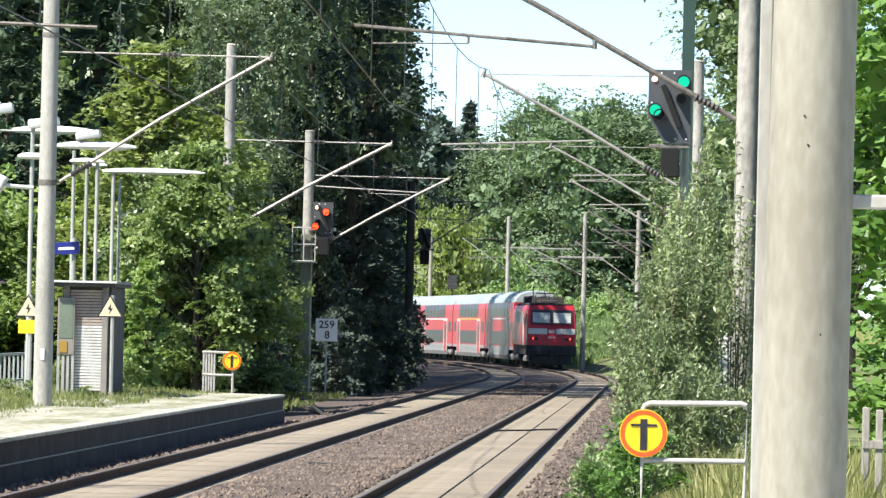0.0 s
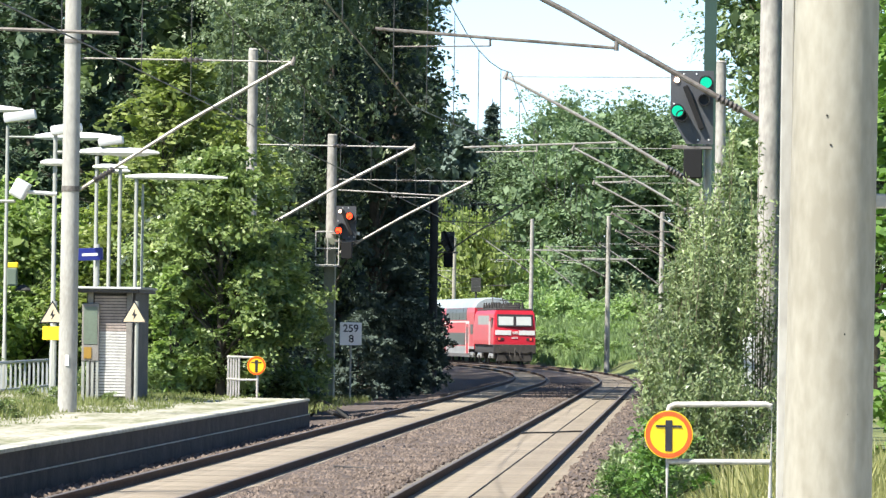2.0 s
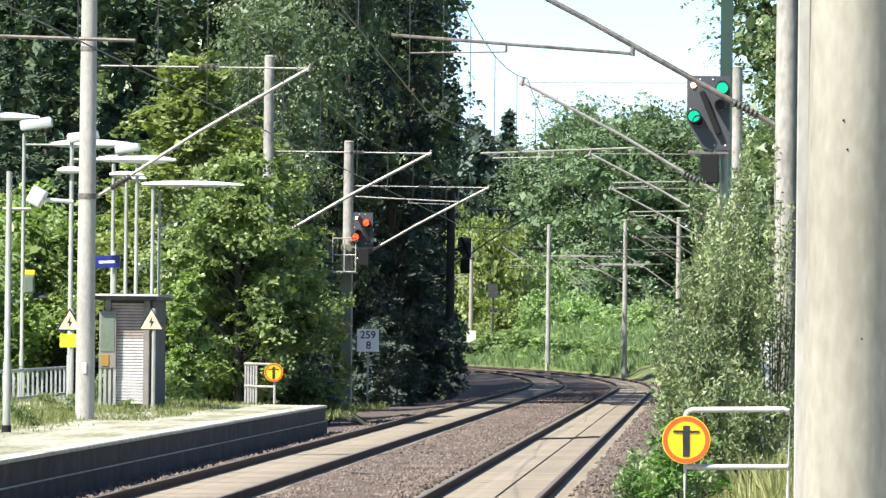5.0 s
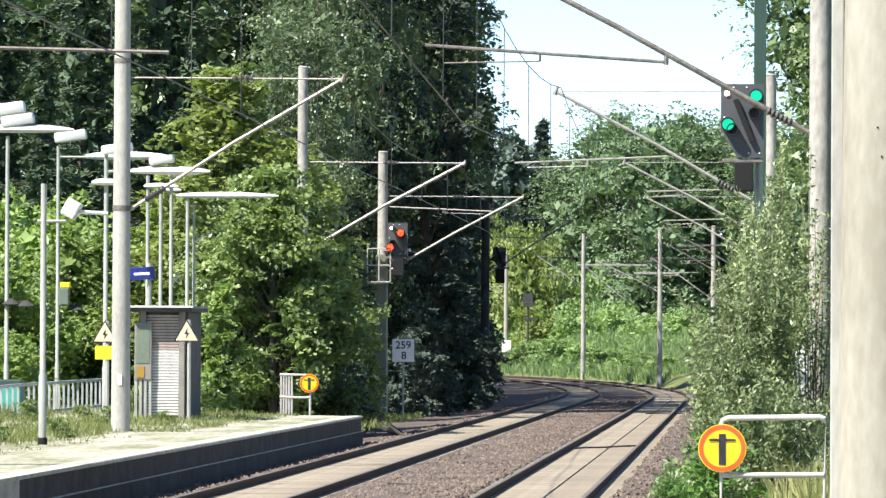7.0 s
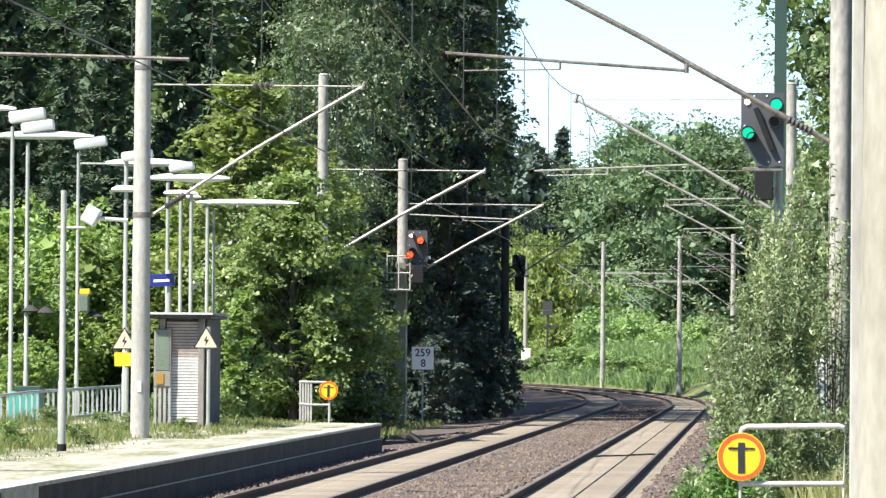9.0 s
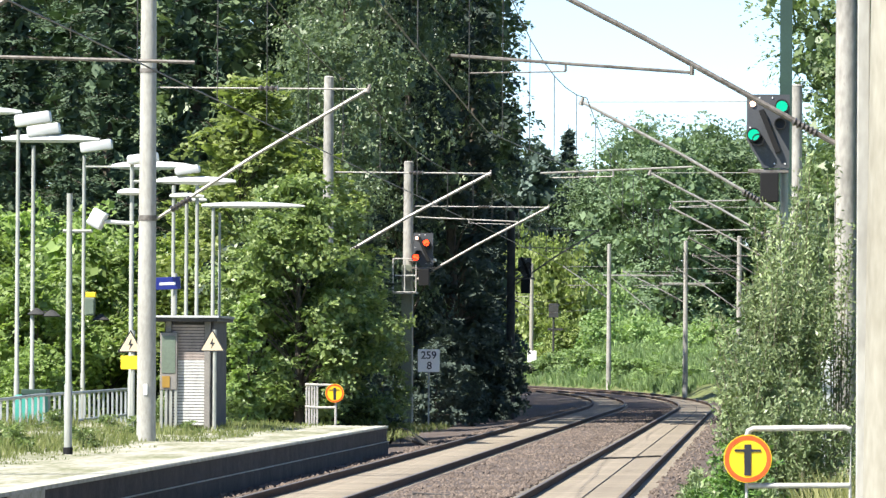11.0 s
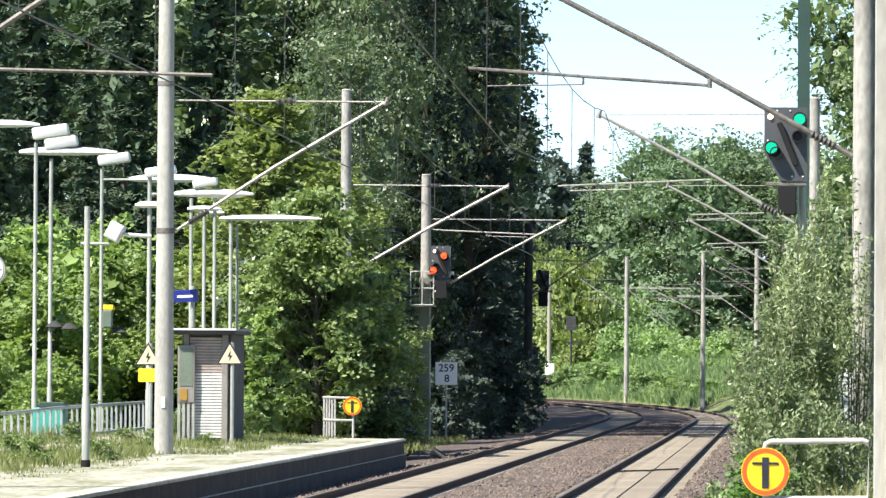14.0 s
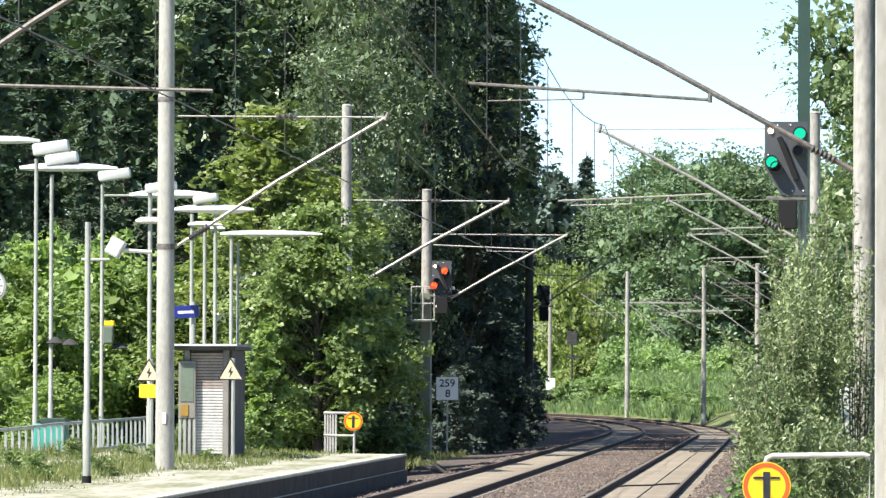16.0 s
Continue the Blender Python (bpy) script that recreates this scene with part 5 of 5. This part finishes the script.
y2 = broadleaf("bush", "mid-green bush on the bank outside the bend", 4.4, 2.6, 0.0, "leaf_bank", 4600, 0.28, 22, lobes=24, trunk=0.08, category="shrub")
plant(y2, [(-18.6, 476.0, 0, 0.75, 0, 0.8), (-16.4, 462.0, 0, 0.7, 50, 0.8), (-12.6, 448.0, 0, 0.7, 100, 0.8), (-9.4, 429.0, 0, 0.7, 150, 0.8), (-6.4, 410.0, 0, 0.7, 200, 0.85), (-21.4, 492.0, 0, 0.8, 250, 0.9), (-4.2, 388.0, 0, 0.6, 300, 0.9), (-7.7, 378.0, 0, 0.55, 30, 0.7), (-9.6, 392.0, 0, 0.6, 80, 0.75), (-11.6, 407.0, 0, 0.55, 140, 0.8), (-13.8, 424.0, 0, 0.65, 190, 0.8), (-16.2, 440.0, 0, 0.7, 240, 0.85), (-19.2, 457.0, 0, 0.6, 290, 0.9), (-6.2, 362.0, 0, 0.5, 340, 0.7), (-23.0, 476.0, 0, 0.75, 20, 1.0)])
g1 = broadleaf("far_oak", "large round green tree in the distant wood", 25.5, 6.4, 2.5, "leaf_far", 14500, 0.38, 23, lobes=54, trunk=0.4, fat=1.4, core=0.22, per_spray=36)
plant(g1, [(-15.5, 560.0, 1, 0.9, 0, 1.02), (-18.4, 566.0, 1, 0.82, 40, 0.92), (-11.0, 552.0, 1, 0.95, 60, 0.9), (-5.5, 562.0, 1, 1.0, 120, 0.86), (0.5, 556.0, 1, 1.0, 200, 0.89), (6.0, 560.0, 1, 1.0, 250, 0.9), (-9.0, 575.0, 1, 1.0, 30, 0.94), (-2.5, 578.0, 1, 1.0, 90, 0.92), (11.5, 560.0, 1, 1.0, 150, 0.95)])
g2 = conifer("far_spruce", "distant grey-green spruce against the sky", 24.0, 4.6, "leaf_spruce", 24, per=34, size=0.58, tiers=34, slim=0.4, fluff=0.8, core=0.25)
plant(g2, [(-23.4, 600.0, 1, 1.25, 0, 0.87), (-27.2, 605.0, 1, 1.2, 90, 0.83), (-21.0, 612.0, 1, 1.1, 190, 0.78), (-29.4, 600.0, 1, 1.2, 270, 0.82), (-32.5, 605.0, 1, 0.95, 45, 0.97), (-25.2, 615.0, 1, 0.9, 140, 0.9), (-35.0, 612.0, 1, 0.95, 300, 0.95)])
g3 = broadleaf("far_tree", "hazy dark green tree in the distant wood", 19.0, 4.6, 1.0, "leaf_spruce", 7000, 0.54, 28, lobes=36, trunk=0.3, fat=1.35, core=0.3)
plant(g3, [(-26.0, 570.0, 1, 1.08, 0, 1.03), (-21.5, 575.0, 1, 1.05, 80, 0.96), (-30.0, 572.0, 1, 1.08, 160, 1.06), (-17.5, 580.0, 1, 1.0, 250, 0.94), (-34.0, 575.0, 1, 1.05, 200, 1.08)])
# right side: linden hedge, tall tree, willow
k1 = broadleaf("linden", "dense bright green broadleaf hedge tree", 8.5, 1.9, 0.2, "leaf_ivy", 13000, 0.175, 25, lobes=46, trunk=0.14, slim=0.8)
plant(k1, [(3.9, 72.0, 0.2, 1.0, 0, 1.0), (5.2, 78.0, 0.2, 1.1, 100, 1.0), (3.6, 82.0, 0.2, 0.9, 220, 1.05)])
j1 = broadleaf("ash_tree", "tall green tree behind concrete masts", 17.0, 3.6, 4.0, "leaf_ash", 22000, 0.17, 26, lobes=50, trunk=0.22, fat=1.1, core=0.14, per_spray=28)
plant(j1, [(2.5, 178.0, 0, 1.0, 0, 1.0), (5.5, 190.0, 0, 1.05, 110, 1.0), (2.6, 200.0, 0, 0.7, 200, 0.8)])
j2 = broadleaf("bush", "green bush along the railway line", 5.4, 1.7, 0.1, "leaf_mid", 3600, 0.24, 27, lobes=28, trunk=0.06, category="shrub")
plant(j2, [(1.2, 118.0, 0, 1.0, 0, 1.0), (1.6, 135.0, 0, 1.0, 70, 1.0), (1.9, 152.0, 0, 1.0, 150, 1.0), (1.4, 170.0, 0, 1.0, 230, 1.0), (1.2, 190.0, 0, 1.0, 300, 1.0), (0.6, 215.0, 0, 1.0, 20, 1.0), (-0.2, 245.0, 0, 1.0, 100, 1.0), (-0.8, 275.0, 0, 1.1, 170, 1.0), (-1.4, 310.0, 0, 1.1, 260, 1.0)])


def willow(x, y, z, seed, stems, height, reach, leaves):
    """A willow bush: many thin upright stems with narrow leaves along side twigs."""
    rng = np.random.default_rng(seed)
    t = thing("willow_bush", pose(x, y, z), "grey-green willow bush with narrow pale leaves", "shrub", "willow bushes")
    wood, cen, axa, nor = Shape(), [], [], []
    for k in range(stems):
        a, lean = rng.uniform(0, 6.28), rng.uniform(0.15, 1.0)
        hgt = height * rng.uniform(0.55, 1.0) * (1.0 - 0.25 * lean)
        bx, by = rng.normal(0, 0.25 * reach, 2)
        tip = np.array([bx + reach * lean * math.cos(a), by + reach * lean * math.sin(a), hgt])
        mid = np.array([bx + 0.35 * reach * lean * math.cos(a), by + 0.35 * reach * lean * math.sin(a), hgt * 0.55])
        wood.tube([(bx * 0.6, by * 0.6, -0.3), mid, tip], [0.014, 0.009, 0.003], 5, False)
        n = leaves // stems
        u = rng.uniform(0.06, 1.0, n) ** 0.85
        p0 = np.array([bx * 0.6, by * 0.6, 0.0])
        c = ((1 - u) ** 2)[:, None] * p0 + (2 * u * (1 - u))[:, None] * (2 * mid - (p0 + tip) / 2) + (u ** 2)[:, None] * tip
        spread = (0.05 + 0.30 * (1 - u))[:, None]
        tw = unit(rng.normal(size=(max(6, n // 12), 3)))
        pick = rng.integers(0, len(tw), n)
        off = tw[pick] * spread * rng.uniform(0.1, 1.3, (n, 1))
        cen.append(c + off + rng.normal(0, 0.03, (n, 3)))
        axa.append(unit(tw[pick] * 0.8 + rng.normal(0, 0.45, (n, 3)) + np.array([0, 0, 0.35])))
    tagged(part("stemwork", wood, "willow_bark", t), kind="stuff")
    cen, axa = np.concatenate(cen), np.concatenate(axa)
    n = len(cen)
    side = unit(np.cross(axa, rng.normal(size=(n, 3))))
    s = rng.uniform(0.6, 1.3, (n, 1))
    ob = new("foliage", quads("foliage", cen, axa * s * 0.040, side * s * 0.0130, MAT["leaf_willow"]))
    ob.parent = t
    return t


willow(-0.14, 74.0, 0.1, 31, 64, 3.6, 0.82, 21000)
willow(0.02, 76.0, 0.1, 32, 48, 4.4, 0.5, 13000)
willow(-0.34, 71.5, 0.1, 33, 46, 2.6, 0.6, 13000)
willow(0.1, 67.0, 0.1, 34, 36, 1.9, 0.72, 10000)
willow(-1.05, 66.0, -0.05, 35, 13, 0.95, 0.34, 2800)
willow(-0.62, 63.0, 0.05, 36, 18, 0.88, 0.48, 5000)
willow(-0.2, 77.5, 0.1, 38, 16, 5.2, 0.45, 4800)
willow(-0.12, 75.2, 0.1, 45, 14, 4.9, 0.34, 5500)
willow(0.2, 78.0, 0.1, 39, 18, 5.6, 0.38, 5200)
willow(0.66, 76.5, 0.1, 40, 12, 4.8, 0.4, 2600)
willow(1.3, 72.0, 0.1, 37, 20, 1.4, 0.4, 4500)
lb = broadleaf("bush", "low bright green bush behind the railing", 1.35, 0.55, 0.0, "leaf_ivy", 4200, 0.065, 44, lobes=24, trunk=0.02, category="shrub", slim=0.45)
plant(lb, [(-0.5, 58.5, 0.0, 0.9, 0, 0.9), (-0.95, 61.0, -0.05, 0.5, 210, 0.95)])


# ---- the train ----
def bogie(parent, y):
    b = part("bogie", Shape().box(-1.15, 1.15, y - 1.6, y + 1.6, 0.42, 0.78, 0.05), "train_under", parent, "dark bogie frame")
    for dy in (-1.25, 1.25):
        w = Shape()
        for x in (-0.75, 0.75):
            w.tube([(x - 0.06, y + dy, 0.46), (x + 0.06, y + dy, 0.46)], 0.46, 20)
        w.tube([(-0.75, y + dy, 0.46), (0.75, y + dy, 0.46)], 0.08, 8)
        part("wheelset", w, "train_under", b, "", True)
    for x in (-1.22, 1.22):
        part("side_frame", Shape().box(x - 0.09, x + 0.09, y - 1.5, y + 1.5, 0.5, 0.72, 0.04).box(x - 0.13, x + 0.13, y - 1.4, y - 1.1, 0.35, 0.62, 0.04).box(x - 0.13, x + 0.13, y + 1.1, y + 1.4, 0.35, 0.62, 0.04), "train_grey", b)


def coach(first):
    """Double-deck coach, its middle at the origin, its length along y."""
    L = 26.2
    t = thing("double_deck_coach", Matrix(), "red double-deck railway coach with dark window bands" + (" and a yellow stripe" if first else ""), "railway coach", "coaches")
    part("body", Shape().extrude([(-1.39, 0.95), (1.39, 0.95), (1.39, 3.55), (1.345, 3.90), (-1.345, 3.90), (-1.39, 3.55)], [(-L / 2, 1, 1), (L / 2, 1, 1)]), "train_red", t, "red painted body")
    roof = [(-1.346, 3.90), (1.346, 3.90), (1.25, 4.18), (1.02, 4.42), (0.6, 4.59), (0, 4.65), (-0.6, 4.59), (-1.02, 4.42), (-1.25, 4.18)]
    part("roof", Shape().extrude(roof, [(-L / 2, 0.97, 0.985), (-L / 2 + 0.5, 1, 1), (L / 2 - 0.5, 1, 1), (L / 2, 0.97, 0.985)]), "train_roof", t, "light grey curved roof", True)
    part("skirt", Shape().extrude([(-1.3, 0.36), (1.3, 0.36), (1.392, 0.6), (1.392, 1.14), (-1.392, 1.14), (-1.392, 0.6)], [(-8.2, 1, 1), (8.2, 1, 1)]), "train_grey", t, "light grey skirt")
    for sy in (-1, 1):
        part("end_skirt", Shape().box(-1.392, 1.392, sy * 10.6 - 2.45, sy * 10.6 + 2.45, 0.95, 1.14, 0.01), "train_grey", t)
        bogie(t, sy * 10.0)
    for sx in (-1, 1):
        x0, x1 = sorted((sx * 1.388, sx * 1.400))
        for k in range(6):
            band = [(sx * 1.37, 3.02), (sx * 1.402, 3.02), (sx * 1.402, 3.55), (sx * 1.362, 3.88), (sx * 1.33, 3.88)]
            part("upper_window", Shape().extrude(band, [(-7.6 + 2.56 * k, 1, 1), (-5.16 + 2.56 * k, 1, 1)]), "train_window", t, "dark upper window")
        part("lower_window_band", Shape().box(x0, x1, -6.6, 6.6, 1.22, 2.10, 0.004), "train_window", t, "dark lower window band")
        part("stripe", Shape().box(x0, x1, -9.6, 9.6, 2.84, 2.93, 0.003), "train_stripe" if first else "train_white", t, "yellow first-class stripe" if first else "white stripe")
        for sy in (-1, 1):
            d = part("door", Shape().box(x0, x1 + 0.004, sy * 8.2 - 0.95, sy * 8.2 + 0.95, 0.62, 2.72, 0.006), "train_red", t, "red double door")
            for e in (-1, 1):
                y0, y1 = sorted((sy * 8.2 + e * 0.12, sy * 8.2 + e * 0.7))
                part("door_window", Shape().box(x0 - 0.002, x1 + 0.009, y0, y1, 1.35, 2.5, 0.003), "train_window", d)
                y0, y1 = sorted((sy * 8.2 + e * 0.95, sy * 8.2 + e * 1.2))
                part("door_edge", Shape().box(x0, x1 + 0.02, y0, y1, 0.62, 2.93, 0.003), "train_seam", d, "pale door frame")
            part("door_lintel", Shape().box(x0, x1 + 0.016, sy * 8.2 - 0.95, sy * 8.2 + 0.95, 2.74, 2.90, 0.003), "train_seam", d, "pale door frame")
            part("end_window", Shape().box(x0, x1, sy * 11.3 - 0.9, sy * 11.3 + 0.9, 2.0, 2.7, 0.003), "train_window", t)
    for sy in (-1, 1):
        y0, y1 = sorted((sy * L / 2, sy * (L / 2 + 0.3)))
        part("gangway", Shape().box(-0.75, 0.75, y0, y1, 1.0, 3.2, 0.06), "train_under", t, "black gangway bellows")
    return t


def locomotive():
    """Electric locomotive; its cab end that faces back is at y = 0, its length along +y."""
    L = 16.6
    t = thing("locomotive", Matrix(), "red electric locomotive with white stripe and dark underframe", "locomotive")
    pr = [(-1.48, 1.32), (1.48, 1.32), (1.49, 1.6), (1.47, 2.5), (1.42, 3.42), (1.30, 3.66), (-1.30, 3.66), (-1.42, 3.42), (-1.47, 2.5), (-1.49, 1.6)]
    n = len(pr)

    def nose(y, k):
        # the front leans back above the waist
        return [(x * (1 - 0.03 * k), y + k * max(0.0, z - 2.35) * 0.34, z) for x, z in pr]
    sh = Shape()
    rings = [nose(0.0, 1.0), [(x, y + 0.14, z) for x, y, z in nose(0.0, 0.9)]]
    rings[0] = [(x * 0.955, y, z) for x, y, z in rings[0]]
    rings += [[(x, 1.2, z) for x, z in pr], [(x, L - 1.2, z) for x, z in pr], [(x * 0.96, L - max(0.0, z - 2.35) * 0.34, z) for x, z in pr]]
    for r in rings:
        sh.v += r
    for i in range(len(rings) - 1):
        sh.f += [(i * n + k, i * n + (k + 1) % n, (i + 1) * n + (k + 1) % n, (i + 1) * n + k) for k in range(n)]
    sh.f += [tuple(range(n))[::-1], tuple(4 * n + k for k in range(n))]
    part("body", sh, "train_red", t, "red painted body")
    lean = math.degrees(math.atan(0.34))
    slope = pose(0, 0, 2.35, -lean, 0, 0)
    ws = part("windscreen_surround", Shape().box(-1.22, 1.22, -0.030, 0.02, 0.20, 1.10, 0.02, slope), "train_window", t, "dark windscreen surround")
    for sx in (-1, 1):
        x0, x1 = sorted((sx * 0.10, sx * 1.12))
        part("windscreen", Shape().box(x0, x1, -0.042, -0.025, 0.30, 0.92, 0.01, slope), "glass_reflection", ws, "windscreen with a pale reflection painted in")
        x0, x1 = sorted((sx * 0.26, sx * 1.36))
        part("front_stripe", Shape().box(x0, x1, -0.022, 0.02, 1.98, 2.30, 0.006), "train_white", t, "white front stripe")
        lp = part("lamp_unit", Shape().box(sx * 1.0 - 0.22, sx * 1.0 + 0.22, -0.04, 0.02, 1.62, 1.80, 0.01), "train_under", t)
        part("tail_light", Shape().disc((sx * 1.08, -0.055, 1.71), 0.06, 0.015, 12), "tail", lp, "red tail light")
        part("buffer", Shape().tube([(sx * 0.875, -0.62, 1.05), (sx * 0.875, -0.56, 1.05)], 0.24, 16).tube([(sx * 0.875, -0.56, 1.05), (sx * 0.875, 0.05, 1.05)], [0.1, 0.13], 12), "train_under", t, "round black buffer")
        part("cab_window", Shape().box(*sorted((sx * 1.44, sx * 1.478)), 0.95, 1.7, 2.45, 3.15, 0.01), "train_window", t)
        part("cab_door", Shape().box(*sorted((sx * 1.474, sx * 1.496)), 2.0, 2.65, 1.35, 3.2, 0.006), "train_red", t)
        for yy in (1.92, 2.7):
            part("handrail", Shape().tube([(sx * 1.53, yy, 1.3), (sx * 1.53, yy, 2.9)], 0.035, 6), "train_white", t, "pale handrail")
        part("grille", Shape().box(*sorted((sx * 1.40, sx * 1.46)), 4.0, L - 4.0, 2.65, 3.3, 0.01), "train_grey", t, "grey ventilation grille")
        part("rail_guard", Shape().box(sx * 0.75 - 0.1, sx * 0.75 + 0.1, 0.2, 0.3, 0.12, 0.6, 0.02), "train_grey", t)
    bars = Shape()
    for i in range(6):
        x = -0.16 + 0.064 * i
        bars.box(x, x + 0.042, -0.024, 0.01, 2.04, 2.24)
    part("front_emblem", bars, "train_seam", t, "small pale emblem of plain bars")
    nb = Shape()
    for i in range(5):
        nb.box(-0.2 + 0.085 * i, -0.2 + 0.085 * i + 0.05, -0.022, 0.01, 1.74, 1.84)
    part("number_bars", nb, "train_white", t)
    part("buffer_beam", Shape().box(-1.45, 1.45, -0.02, 0.5, 0.72, 1.34, 0.04), "train_under", t, "black buffer beam")
    part("underframe", Shape().box(-1.35, 1.35, 0.5, L - 0.5, 0.75, 1.33, 0.03), "train_under", t)
    part("plough", Shape().box(-1.2, 1.2, 0.05, 0.25, 0.18, 0.72, 0.05), "train_under", t)
    part("coupling", Shape().tube([(0, -0.1, 1.05), (0, -0.35, 0.95), (0, -0.38, 0.5)], 0.06, 8).tube([(0.35, -0.05, 0.9), (0.35, -0.2, 0.4), (0.5, -0.05, 0.35)], 0.03, 6).tube([(-0.35, -0.05, 0.9), (-0.35, -0.2, 0.4), (-0.5, -0.05, 0.35)], 0.03, 6), "train_under", t, "hook and hoses", True)
    part("roof", Shape().box(-1.25, 1.25, 0.75, L - 0.75, 3.65, 3.80, 0.05), "train_under", t, "dark roof")
    for y in (2.6, 4.9, 6.6, 8.4, 10.4, 12.6, 14.4):
        part("roof_box", Shape().box(-0.62, 0.5, y - 0.5, y + 0.45, 3.78, 3.98 + 0.14 * (int(y * 10) % 3 == 0), 0.05), "train_under", t, "dark equipment box on the roof")
        for x in (-0.8, 0, 0.8):
            part("roof_insulator", Shape().tube([(x, y + 0.9, 3.78), (x, y + 0.9, 4.24)], [0.09, 0.05], 8), "train_under", t, "dark roof insulator")
    for y, up in ((3.2, 0.25), (13.4, 1.0)):
        p = Shape()
        z0, ze = 4.05, 4.05 + (1.4 if up > 0.5 else 0.32)
        for x in (-0.4, 0.4):
            p.tube([(x, y - 0.8, z0), (x * 0.8, y + 0.9, (z0 + ze) / 2), (x * 0.7, y - 0.1, ze)], 0.035, 6)
        p.tube([(-0.8, y - 0.1, ze), (0.8, y - 0.1, ze)], 0.04, 6).box(-0.6, 0.6, y - 0.9, y - 0.7, z0 - 0.1, z0)
        part("pantograph", p, "train_under", t, "folding current collector")
    bogie(t, 3.8), bogie(t, L - 3.8)
    return t


loco = locomotive()
coaches = [coach(False)]
first_class = coach(True)
train = [(loco, 0.0, 16.6)]
at = 17.2
for i in range(5):
    if i == 0:
        c = coaches[0]
    elif i == 1:
        c = first_class
    elif i == 3:
        c = copy_thing(first_class, Matrix())
    else:
        c = copy_thing(coaches[0], Matrix())
    train.append((c, at + 13.1, 0.0))
    at += 26.8

# where the locomotive's rear cab is along the line
RUN = [(0.0, 330.0), (0.3, 332.0), (1.1, 333.5), (1.2, 361.5), (1.5, 371.8), (2.0, 385.3), (2.5, 398.8), (3.0, 411.5)] + [(3.0 + k, 411.5 + 26.5 * k) for k in (1, 2, 3, 4, 5, 6, 7, 8, 9, 10, 11, 12, 13)]


def motions():
    for ob, ahead, length in train:
        rows = []
        for t, s in RUN:
            if length:  # keyed at its rear end, turned along the chord
                a, b = along(s), along(s + length)
                rows.append((t, pose(a[0], a[1], 0, 0, 0, math.degrees(math.atan2(a[0] - b[0], b[1] - a[1])))))
            else:
                x, y, h = along(s + ahead)
                rows.append((t, pose(x, y, 0, 0, 0, math.degrees(h))))
        walk(ob, rows)


motions()
